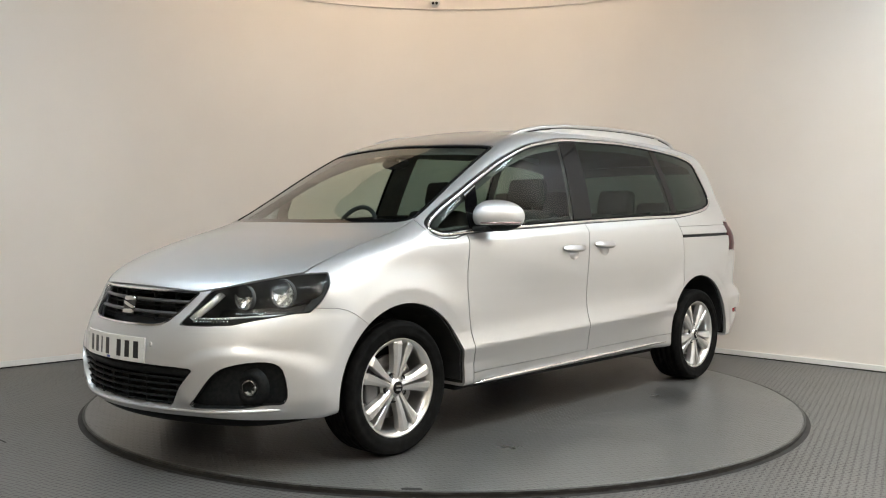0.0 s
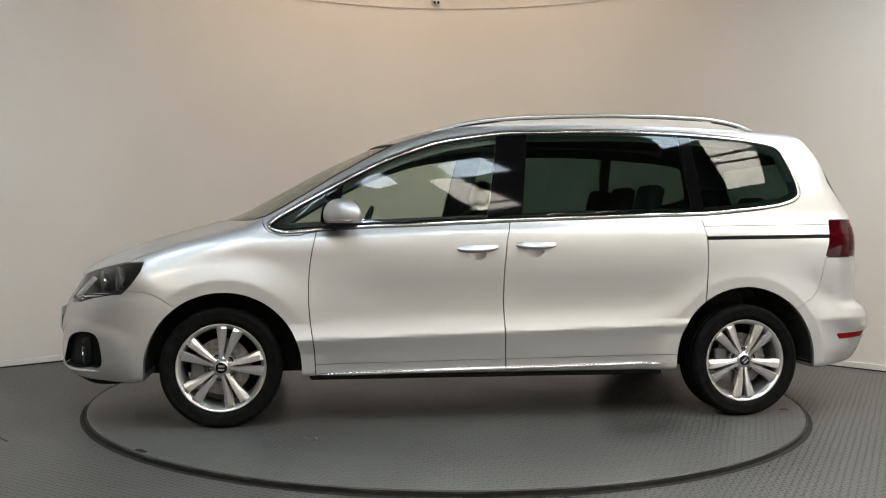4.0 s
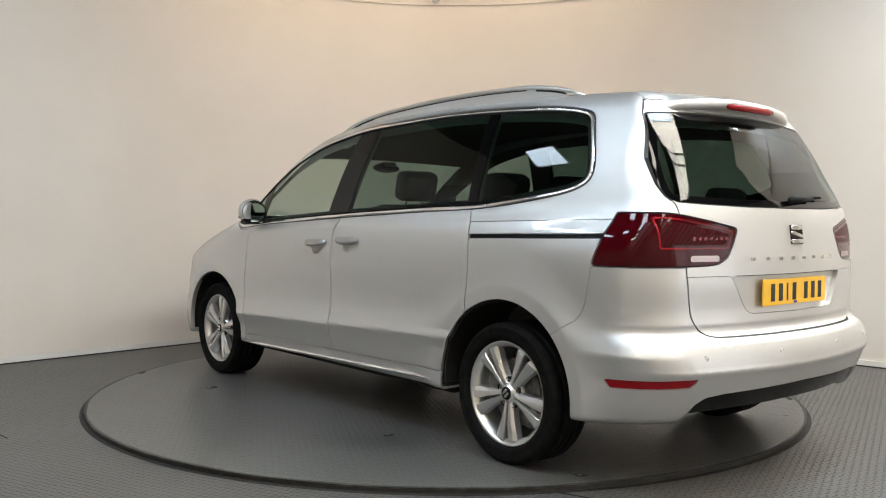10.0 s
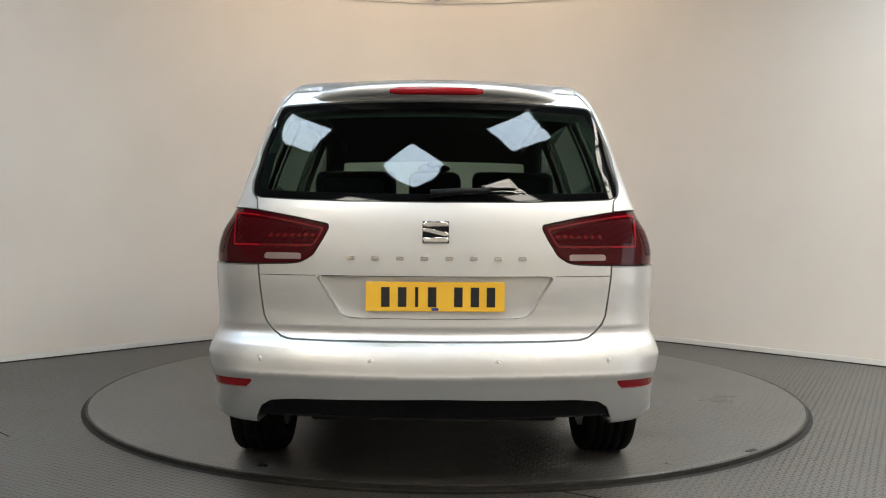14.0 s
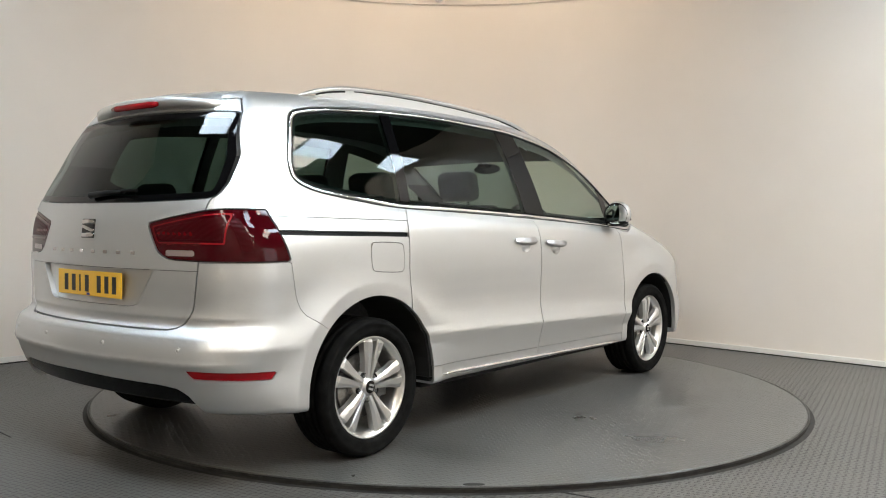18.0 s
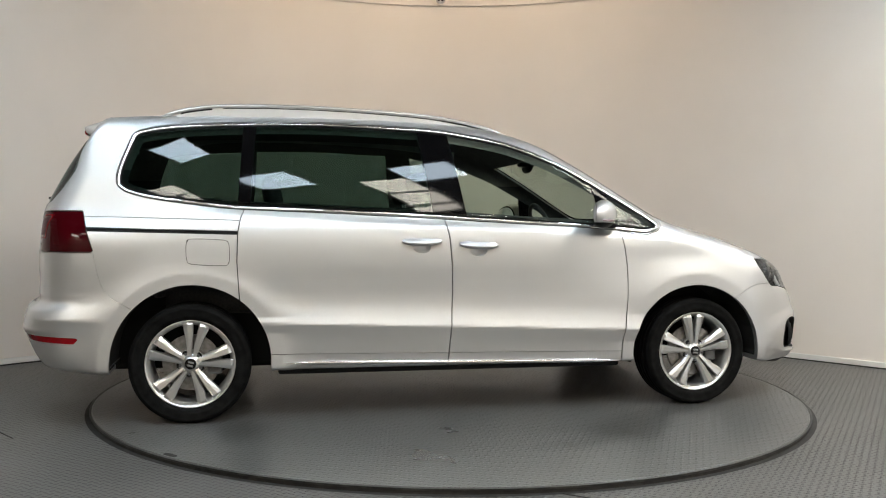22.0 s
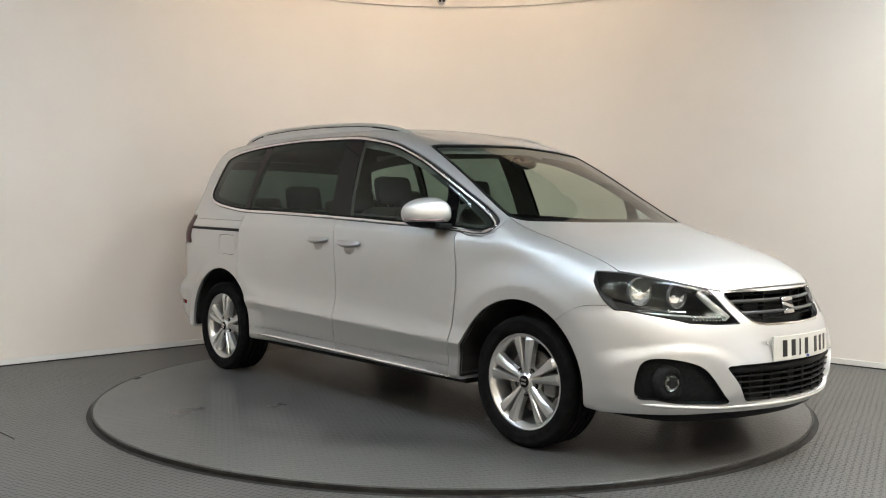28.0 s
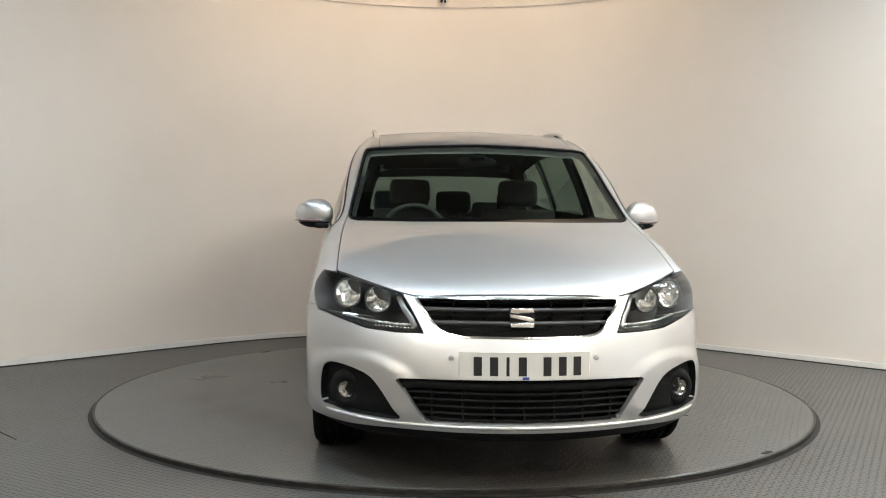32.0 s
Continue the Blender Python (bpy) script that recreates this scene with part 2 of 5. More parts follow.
def floor_strip(name, pts, width, label):
    """A narrow dark strip let into the floor."""
    v, f = [], []
    for i, (x, y) in enumerate(pts):
        dx, dy = pts[min(i + 1, len(pts) - 1)][0] - pts[max(i - 1, 0)][0], pts[min(i + 1, len(pts) - 1)][1] - pts[max(i - 1, 0)][1]
        n = math.hypot(dx, dy)
        ox, oy = -dy / n * width / 2, dx / n * width / 2
        v += [(x + ox, y + oy, FLOOR_Z), (x + ox * 0.6, y + oy * 0.6, FLOOR_Z + 0.003), (x - ox * 0.6, y - oy * 0.6, FLOOR_Z + 0.003), (x - ox, y - oy, FLOOR_Z)]
    for i in range(len(pts) - 1):
        for j in range(3):
            f.append((4 * i + j, 4 * i + j + 1, 4 * i + j + 5, 4 * i + j + 4))
    tagged(link_mesh(name, v, f, RIM), label, "floor joint", kind="structure")


floor_strip("trim_cable", [(0.470, -2.163), (0.489, -2.174), (0.54, -2.203), (0.594, -2.236), (0.70, -2.31), (0.85, -2.44)], 0.012, "thin dark joint in the tread-plate floor")
floor_strip("trim_seam", [(-2.55, -1.02), (-2.317, -1.248), (-2.197, -1.361)], 0.007, "thin dark joint in the tread-plate floor")
floor_strip("trim_spot", [(-2.215, 0.385), (-2.19, 0.39), (-2.165, 0.395)], 0.022, "small dark plug in the floor")

# ---- hanging light panels and roof lights ----
PANEL_Z = 3.75


def hanging_panel(x, y, ang, size=0.60):
    root = new("ceiling_light")
    root.matrix_basis = pose(x, y, PANEL_Z, 0, 0, ang)
    tagged(root, "square white led panel hung from the roof", "ceiling light", group="led ceiling panels")
    h = size / 2
    bm = bmesh.new()
    box(bm, (-h, -h, 0.0), (h, h, 0.008))
    part("diffuser", bm, PANEL, root, "glowing white diffuser")
    bm = bmesh.new()
    for lo, hi in (((-h - 0.02, -h - 0.02, -0.002), (h + 0.02, -h, 0.03)), ((-h - 0.02, h, -0.002), (h + 0.02, h + 0.02, 0.03)),
                   ((-h - 0.02, -h, -0.002), (-h, h, 0.03)), ((h, -h, -0.002), (h + 0.02, h, 0.03)), ((-h, -h, 0.02), (h, h, 0.03))):
        box(bm, lo, hi)
    part("frame", bm, SKIRT, root)
    for sx in (-1, 1):
        for sy in (-1, 1):
            bm = bmesh.new()
            box(bm, (sx * h - 0.002, sy * h - 0.002, 0.03), (sx * h + 0.002, sy * h + 0.002, ROOF_Z - PANEL_Z + 0.01))
            part("hanging_wire", bm, RIM_LIP, root)
    return root


first = hanging_panel(-1.70, -2.90, 45)
for x, y in ((1.00, -2.95), (-0.32, -3.75), (-2.95, -1.60), (2.55, -1.50), (3.75, -0.1)):
    copy_thing(first, pose(x, y, PANEL_Z, 0, 0, 45))


def roof_light(x, y, sx, sy, ang=0, purlins=(0.0,)):
    """A corrugated translucent sheet let into the roof."""
    root = new("roof_light")
    root.matrix_basis = pose(x, y, ROOF_Z, 0, 0, ang)
    tagged(root, "corrugated translucent daylight sheet in the roof", "roof light", group="roof lights")
    n = int(sx / 0.038)
    v, f = [], []
    for i in range(n + 1):
        for yy in (-sy / 2, sy / 2):
            v.append((-sx / 2 + sx * i / n, yy, -0.02 + 0.012 * math.cos(i * math.pi)))
    for i in range(n):
        f.append((2 * i, 2 * i + 1, 2 * i + 3, 2 * i + 2))
    link_mesh("sheet", v, f, SKYLIGHT, root, "glowing corrugated sheet")
    bm = bmesh.new()
    for lo, hi in (((-sx / 2 - 0.06, -sy / 2 - 0.06, -0.05), (sx / 2 + 0.06, -sy / 2, 0.01)), ((-sx / 2 - 0.06, sy / 2, -0.05), (sx / 2 + 0.06, sy / 2 + 0.06, 0.01)),
                   ((-sx / 2 - 0.06, -sy / 2, -0.05), (-sx / 2, sy / 2, 0.01)), ((sx / 2, -sy / 2, -0.05), (sx / 2 + 0.06, sy / 2, 0.01))):
        box(bm, lo, hi)
    part("kerb_frame", bm, RIM_LIP, root)
    for k in purlins:
        bm = bmesh.new()
        box(bm, (k - 0.03, -sy / 2, -0.09), (k + 0.03, sy / 2, -0.035))
        part("purlin", bm, RIM_LIP, root, "dark roof purlin")


# the last two are unseen, added only to fill the hall with light
for spec in ((-1.85, -6.5, 1.3, 0.75, -47), (1.90, -5.50, 2.2, 0.62, -50, (-0.2, 0.7)), (4.75, -2.60, 3.4, 1.15, -47, (-0.35, 0.05)),
             (-3.6, -7.6, 1.6, 1.0), (4.2, -7.4, 1.6, 1.0)):
    roof_light(*spec)


def daylight_door():
    """Tall translucent shutter in the hall's side wall, lit by the day outside."""
    root = new("shutter_door")
    root.matrix_basis = pose(8.99, -6.1, FLOOR_Z)
    tagged(root, "tall translucent shutter door glowing with daylight", "door")
    for i in range(5):
        bm = bmesh.new()
        box(bm, (-0.03, -2.25, 0.12 + 0.62 * i), (0.0, 2.25, 0.12 + 0.62 * i + 0.56), 0.006)
        part("sheet", bm, DAYLIGHT, root, "glowing translucent sheet")
    for y in (-2.32, -0.03, 2.26):
        bm = bmesh.new()
        box(bm, (-0.06, y, 0.0), (-0.005 if y != -0.03 else -0.034, y + 0.06, 3.28))
        part("post", bm, RIM_LIP, root)
    bm = bmesh.new()
    box(bm, (-0.12, -2.32, 3.28), (0.0, 2.32, 3.52), 0.02)
    part("shutter_box", bm, RIM_LIP, root)


daylight_door()


def added_wall_lamp(x, y, z, length):
    """An added, unseen warm strip lamp in a trough that opens towards the wall only."""
    root = new("added_wall_lamp")
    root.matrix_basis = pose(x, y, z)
    tagged(root, "added warm strip lamp, out of view, that brightens the wall", "lamp")
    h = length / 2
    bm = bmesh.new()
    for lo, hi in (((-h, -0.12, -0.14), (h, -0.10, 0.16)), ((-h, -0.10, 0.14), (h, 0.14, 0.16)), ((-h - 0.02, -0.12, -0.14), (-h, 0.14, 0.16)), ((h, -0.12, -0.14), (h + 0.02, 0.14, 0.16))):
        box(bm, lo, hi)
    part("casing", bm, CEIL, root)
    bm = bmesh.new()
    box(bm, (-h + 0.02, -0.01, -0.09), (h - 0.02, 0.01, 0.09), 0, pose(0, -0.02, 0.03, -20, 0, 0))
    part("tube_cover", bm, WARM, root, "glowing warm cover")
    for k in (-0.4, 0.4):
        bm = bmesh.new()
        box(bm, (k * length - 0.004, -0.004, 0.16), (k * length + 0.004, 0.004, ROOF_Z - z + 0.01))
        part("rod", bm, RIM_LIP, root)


# no lamp is known here; added to warm the middle of the wall
added_wall_lamp(-0.25, 1.35, 4.15, 3.0)


def wall_camera():
    """Small white twin-lens camera on a bracket at the top of the wall."""
    root = new("security_camera")
    root.matrix_basis = pose(-0.120, WALL_R - 0.002, 3.245)
    tagged(root, "small white twin-lens security camera on the wall", "camera")
    white = mat("white_casing", (0.7, 0.69, 0.67), 0.4)
    bm = bmesh.new()
    box(bm, (-0.05, -0.035, 0.01), (0.05, 0.0, 0.05), 0.006)
    part("bracket", bm, white, root)
    bm = bmesh.new()
    ellipsoid_(bm, (0, -0.07, 0.005), (0.045, 0.05, 0.042))
    part("casing", bm, white, root, smooth=True)
    for k in (-0.017, 0.017):
        bm = bmesh.new()
        revolve(bm, [(0.014, 0.0), (0.013, -0.012), (0.0, -0.012)], 16, "y", Matrix.Translation((k, -0.108, -0.006)))
        part("lens", bm, RIM, root, "dark lens", smooth=True)


def ellipsoid_(bm, centre, radii):
    r = bmesh.ops.create_uvsphere(bm, u_segments=20, v_segments=12, radius=1.0)["verts"]
    bmesh.ops.transform(bm, matrix=Matrix.Translation(centre) @ Matrix.Diagonal((*radii, 1)), verts=r)


wall_camera()

# ================= the car =================
SILVER = mat("silver_metallic_paint", (0.63, 0.63, 0.628), 0.50, metal=0.92, coat=0.7)
nodes, links, bsdf = nodes_of(SILVER)
bsdf.inputs["Coat Roughness"].default_value = 0.03
flake = add(nodes, "ShaderNodeTexVoronoi", Scale=900.0)
tone = nodes.new("ShaderNodeMapRange")
tone.inputs["To Min"].default_value, tone.inputs["To Max"].default_value = 0.45, 0.56
co = nodes.new("ShaderNodeTexCoord")
links.new(co.outputs["Object"], flake.inputs["Vector"])
links.new(flake.outputs["Color"], tone.inputs["Value"])
links.new(tone.outputs["Result"], bsdf.inputs["Roughness"])
CHROME = mat("chrome", (0.84, 0.84, 0.85), 0.16, metal=1.0)
BLACK_GLOSS = mat("gloss_black", (0.003, 0.003, 0.0035), 0.05, spec=0.2)
BLACK_PLASTIC = mottled(mat("black_plastic", rough=0.5, spec=0.09), (0.006, 0.008, 0.0085), (0.013, 0.013, 0.0135), scale=60, bump=0.1, bump_scale=500)
# near-black, for dark parts and for shade painted into openings and recesses
DARK = mat("dark_parts_and_shade", (0.006, 0.006, 0.006), 0.9)
GLASS_CLEAR = glass("window_glass", (0.66, 0.73, 0.68))
GLASS_DARK = glass("privacy_glass", (0.21, 0.285, 0.255))
GLASS_REAR = glass("rear_privacy_glass", (0.20, 0.265, 0.24))


def spline(xs, ys):
    """Smooth curve through knots, with finite-difference tangents."""
    xs, ys = np.array(xs, float), np.array(ys, float)
    d = np.diff(ys) / np.diff(xs)
    m = np.empty_like(ys)
    m[1:-1] = (d[:-1] * np.diff(xs)[1:] + d[1:] * np.diff(xs)[:-1]) / (xs[2:] - xs[:-2])
    m[0], m[-1] = d[0], d[-1]

    def f(x):
        x = np.asarray(x, float)
        i = np.clip(np.searchsorted(xs, x) - 1, 0, len(xs) - 2)
        h = xs[i + 1] - xs[i]
        t = (np.clip(x, xs[0], xs[-1]) - xs[i]) / h
        y = (2 * t**3 - 3 * t**2 + 1) * ys[i] + (t**3 - 2 * t**2 + t) * h * m[i] + (-2 * t**3 + 3 * t**2) * ys[i + 1] + (t**3 - t**2) * h * m[i + 1]
        return y + np.where(x < xs[0], (x - xs[0]) * m[0], 0) + np.where(x > xs[-1], (x - xs[-1]) * m[-1], 0)
    return f


def smooth01(x, a, b):
    t = np.clip((x - a) / (b - a), 0, 1)
    return t * t * (3 - 2 * t)


def smax(a, b, k):
    h = np.clip(0.5 + 0.5 * (a - b) / k, 0, 1)
    return b + (a - b) * h + k * h * (1 - h)


# side, top, nose and tail surfaces of the body
top_mid = spline([-2.6, -2.12, -1.95, -1.6, -1.2, -0.7, -0.3, 0.0, 0.2, 0.4, 0.55, 0.7, 0.9, 1.2, 1.46, 1.53, 1.75, 2.0, 2.15, 2.26, 2.36, 2.5],
                 [1.56, 1.650, 1.672, 1.697, 1.711, 1.717, 1.710, 1.692, 1.667, 1.624, 1.578, 1.514, 1.420, 1.265, 1.132, 1.108, 1.046, 0.965, 0.908, 0.861, 0.809, 0.70])
flank_up = spline([0.40, 0.511, 0.56, 0.61, 0.68, 0.76, 0.86, 0.94, 1.01, 1.06, 1.10, 1.15, 1.30, 1.45, 1.60, 1.75],
                  [0.960, 0.928, 0.914, 0.904, 0.900, 0.903, 0.909, 0.909, 0.903, 0.893, 0.877, 0.863, 0.817, 0.760, 0.690, 0.61])
flank_low = spline([0.10, 0.28, 0.36, 0.44, 0.511, 0.60], [0.80, 0.886, 0.899, 0.9118, 0.928, 0.955])


def half_width(z):
    """The flank above and below the sill crease, meeting in a soft ridge."""
    return -smax(-flank_up(z), -flank_low(z), 0.004)


nose_mid = spline([0.10, 0.20, 0.26, 0.32, 0.40, 0.52, 0.60, 0.70, 0.78, 0.84, 1.0], [2.20, 2.34, 2.415, 2.445, 2.452, 2.452, 2.446, 2.428, 2.403, 2.365, 2.20])
tail_mid = spline([0.10, 0.28, 0.36, 0.44, 0.495, 0.512, 0.53, 0.60, 0.622, 0.640, 0.654, 0.70, 0.88, 1.0, 1.15, 1.30, 1.45, 1.57, 1.66, 1.8],
                  [-2.20, -2.30, -2.36, -2.398, -2.421, -2.430, -2.428, -2.411, -2.399, -2.373, -2.353, -2.346, -2.345, -2.338, -2.312, -2.240, -2.152, -2.068, -2.00, -1.85])


def crease_z(x):
    return 0.511 - 0.0305 * (x + 0.064)


def side_y(x, z):
    zz = z - (crease_z(x) - 0.511) * smooth01(z, 0.36, 0.48) * (1 - smooth01(z, 0.6, 0.75))
    # the sill ridge dies away ahead of the front wheel
    ahead = smooth01(x, 1.55, 1.9)
    y = half_width(zz) * (1 - ahead) + (0.012 - smax(-flank_up(zz), -flank_low(zz), 0.10)) * ahead
    # the cabin narrows towards the nose and the tail
    up = smooth01(z, 0.95, 1.2)
    y = y - up * 0.045 * smooth01(x, 0.2, 1.35) - (0.022 + 0.050 * up) * smooth01(-x, 1.1, 2.2) ** 1.5
    y = y - 0.02 * smooth01(x, 1.5, 2.1) * (1 - up)
    y = y - 0.042 * smooth01(x, 0.4, 1.45) * smooth01(z, 0.64, 0.92) * (1 - 0.5 * smooth01(z, 1.15, 1.5))
    # chamfered shoulder under the window line
    belt = 1.100 - 0.0494 * x - 0.036
    y = y - 0.45 * smax(z - belt, 0 * z, 0.008) * smooth01(x, -1.72, -1.30) * (1 - smooth01(x, 1.15, 1.35)) * (1 - smooth01(z - belt, 0.034, 0.07))
    # flared wheel arches
    for cx, cz, r in ((1.446, 0.326, 0.405), (-1.452, 0.338, 0.410)):
        d = np.hypot(x - cx, z - cz)
        u = np.clip((d - r - 0.060) / 0.175, 0, 1)
        s = 1 - (1 - u * u * 1.07 / (u + 0.07)) ** 2
        y = np.maximum(y, (0.906 if cx > 0 else 0.917) * (1 - s) + y * s)
    return y


def body(p):
    x, y, z = p[..., 0], np.abs(p[..., 1]), p[..., 2]
    fs = y - side_y(x, z)
    shift = 0.25 * smooth01(x, 0.1, 1.2)
    zt = top_mid(x + shift * y * y) - 0.07 * y * y + 0.014 * smooth01(x, -0.2, 0.35) * (1 - smooth01(x, 0.9, 1.35)) * np.clip(1 - (y / 0.7) ** 2, 0, 1)
    slope = np.abs(top_mid(x + 0.01) - top_mid(x - 0.01)) / 0.02
    ft = (z - zt) / np.sqrt(1 + slope * slope)
    ff = x - nose_mid(z) + 0.50 * y * y
    fr = tail_mid(z) + 0.21 * y * y - x
    k_top = 0.075 + 0.005 * smooth01(x, 0.2, 0.7) + 0.05 * smooth01(x, 1.3, 1.8)
    f = smax(fs, ft, k_top)
    f = smax(f, ff * 0.85, 0.26 - 0.12 * smooth01(z, 0.7, 0.85))
    f = smax(f, fr, 0.20 - 0.10 * smooth01(z, 1.3, 1.55) - 0.06 * smooth01(z, 0.9, 1.1))
    zb = 0.285 - 0.075 * smooth01(x, 1.7, 2.2) + 0.02 * smooth01(-x, 1.8, 2.3)
    # raised frame round the fog-lamp pocket
    e = np.hypot((y - 0.67) / 0.205, (z - 0.41) / 0.125)
    f = f - 0.011 * (1 - smooth01(e, 1.0, 1.42)) * smooth01(x, 1.85, 2.0)
    return smax(f, zb - z, 0.03)


def grad(p, e=0.002):
    g = np.empty_like(p)
    for i in range(3):
        d = np.zeros(3)
        d[i] = e
        g[:, i] = (body(p + d) - body(p - d)) / (2 * e)
    return g


def surface(h=0.0145):
    """The body's outer skin on the left side, as points, normals and triangles."""
    ax = [np.arange(-2.47, 2.50, h), np.arange(-0.045, 0.975, h), np.arange(0.185, 1.75, h)]
    g = np.stack(np.meshgrid(*ax, indexing="ij"), -1)
    inside = body(g) < 0
    n = [len(a) - 1 for a in ax]
    cnt = sum(inside[i:i + n[0], j:j + n[1], k:k + n[2]].astype(np.int8) for i in (0, 1) for j in (0, 1) for k in (0, 1))
    mixed = (cnt > 0) & (cnt < 8)
    idx = -np.ones(mixed.shape, int)
    idx[mixed] = np.arange(mixed.sum())
    cells = np.argwhere(mixed)
    v = np.stack([ax[i][cells[:, i]] + h / 2 for i in range(3)], 1)
    quads = []
    for a in range(3):
        b, c = (a + 1) % 3, (a + 2) % 3
        s0, s1 = [slice(None)] * 3, [slice(None)] * 3
        s0[a], s1[a] = slice(0, -1), slice(1, None)
        e = np.argwhere(inside[tuple(s0)] != inside[tuple(s1)])
        e = e[(e[:, b] > 0) & (e[:, c] > 0) & (e[:, b] < n[b]) & (e[:, c] < n[c])]
        q = []
        for db, dc in ((1, 1), (0, 1), (0, 0), (1, 0)):
            o = e.copy()
            o[:, b] -= db
            o[:, c] -= dc
            q.append(idx[o[:, 0], o[:, 1], o[:, 2]])
        quads.append(np.stack(q, 1))
    q = np.concatenate(quads)
    for _ in range(6):
        gr = grad(v)
        step = body(v)[:, None] * gr / np.maximum((gr * gr).sum(1, keepdims=True), 0.05)
        v = v - np.clip(step, -h, h)
    gr = grad(v)
    nn = gr / np.linalg.norm(gr, axis=1, keepdims=True)
    fn = np.cross(v[q[:, 2]] - v[q[:, 0]], v[q[:, 3]] - v[q[:, 1]])
    flip = (fn * nn[q[:, 0]]).sum(1) < 0
    q[flip] = q[flip][:, ::-1]
    t = np.concatenate([q[:, [0, 1, 2]], q[:, [0, 2, 3]]])
    return v, nn, t


def cut(mesh, g):
    """Splits a skin along g = 0: (inside where g < 0, outside)."""
    v, n, t = mesh
    g = np.where(np.abs(g) < 1e-5, 1e-5, g)
    neg = g < 0
    s = neg[t].sum(1)
    inn, out = [t[s == 3]], [t[s == 0]]
    mx = t[(s == 1) | (s == 2)]
    if len(mx):
        ng = neg[mx]
        lone_neg = ng.sum(1) == 1
        lone = np.where(lone_neg, ng.argmax(1), (~ng).argmax(1))
        r = np.arange(len(mx))
        a, b, c = mx[r, lone], mx[r, (lone + 1) % 3], mx[r, (lone + 2) % 3]
        ed = np.concatenate([np.stack([a, b], 1), np.stack([a, c], 1)])
        ed.sort(axis=1)
        ue, inv = np.unique(ed, axis=0, return_inverse=True)
        inv = inv.ravel()
        w = (g[ue[:, 0]] / (g[ue[:, 0]] - g[ue[:, 1]]))[:, None]
        nv = v[ue[:, 0]] * (1 - w) + v[ue[:, 1]] * w
        nn = n[ue[:, 0]] * (1 - w) + n[ue[:, 1]] * w
        nn /= np.linalg.norm(nn, axis=1, keepdims=True)
        base = len(v)
        ab, ac = base + inv[:len(mx)], base + inv[len(mx):]
        v, n = np.concatenate([v, nv]), np.concatenate([n, nn])
        one = np.stack([a, ab, ac], 1)
        two = np.concatenate([np.stack([ab, b, c], 1), np.stack([ab, c, ac], 1)])
        l2 = np.concatenate([lone_neg, lone_neg])
        inn += [one[lone_neg], two[~l2]]
        out += [one[~lone_neg], two[l2]]
    return tidy((v, n, np.concatenate(inn))), tidy((v, n, np.concatenate(out)))


def tidy(mesh):
    v, n, t = mesh
    if not len(t):
        return np.zeros((0, 3)), np.zeros((0, 3)), np.zeros((0, 3), int)
    u, inv = np.unique(t.ravel(), return_inverse=True)
    return v[u], n[u], inv.reshape(-1, 3)


def mirrored(mesh):
    v, n, t = mesh
    return v * (1, -1, 1), n * (1, -1, 1), t[:, ::-1]


def both(mesh):
    """A skin and its mirror image, welded along the middle."""
    v, n, t = mesh
    v = v.copy()
    n = n.copy()
    mid = np.abs(v[:, 1]) < 1e-4
    v[mid, 1] = 0
    n[mid, 1] = 0
    m = np.arange(len(v)) + len(v)
    m[mid] = np.arange(len(v))[mid]
    v2, n2, t2 = np.concatenate([v, v * (1, -1, 1)]), np.concatenate([n, n * (1, -1, 1)]), np.concatenate([t, m[t][:, ::-1]])
    return tidy((v2, n2, t2))


def offset(mesh, d):
    v, n, t = mesh
    return v + n * d, n, t


def flanged(mesh, depth, face=1):
    """Folds the open edges of a skin inwards, as a pressed panel has them."""
    v, n, t = mesh
    e = np.concatenate([t[:, [0, 1]], t[:, [1, 2]], t[:, [2, 0]]])
    key = np.sort(e, axis=1)
    _, inv, cnt = np.unique(key, axis=0, return_inverse=True, return_counts=True)
    be = e[cnt[inv.ravel()] == 1]
    if not len(be):
        return mesh
    d = v[be[:, 1]] - v[be[:, 0]]
    en = np.cross(d, n[be[:, 0]])
    vn = np.zeros_like(v)
    np.add.at(vn, be[:, 0], en)
    np.add.at(vn, be[:, 1], en)
    u = np.unique(be)
    mp = np.zeros(len(v), int)
    mp[u] = np.arange(len(u))
    on = face * vn[u] / np.maximum(np.linalg.norm(vn[u], axis=1, keepdims=True), 1e-9)
    b0 = len(v)
    v2 = np.concatenate([v, v[u], v[u] - n[u] * depth])
    n2 = np.concatenate([n, on, on])
    a, b = mp[be[:, 0]] + b0, mp[be[:, 1]] + b0
    k = len(u)
    q1, q2 = np.stack([b, a, a + k], 1), np.stack([b, a + k, b + k], 1)
    if face * depth < 0:
        q1, q2 = q1[:, ::-1], q2[:, ::-1]
    return v2, n2, np.concatenate([t, q1, q2])


def skin(name, mesh, material, parent, label="", flange=0.0):
    if flange:
        mesh = flanged(mesh, flange)
    v, n, t = mesh
    me = bpy.data.meshes.new(name)
    me.vertices.add(len(v))
    me.vertices.foreach_set("co", v.astype(np.float32).ravel())
    me.loops.add(3 * len(t))
    me.loops.foreach_set("vertex_index", t.astype(np.int32).ravel())
    me.polygons.add(len(t))
    me.polygons.foreach_set("loop_start", np.arange(0, 3 * len(t), 3, dtype=np.int32))
    me.update(calc_edges=True)
    me.polygons.foreach_set("use_smooth", np.ones(len(t), bool))
    me.normals_split_custom_set_from_vertices([tuple(q) for q in n])
    me.materials.append(material)
    ob = new(name, me)
    ob.parent = parent
    return tagged(ob, label=label)


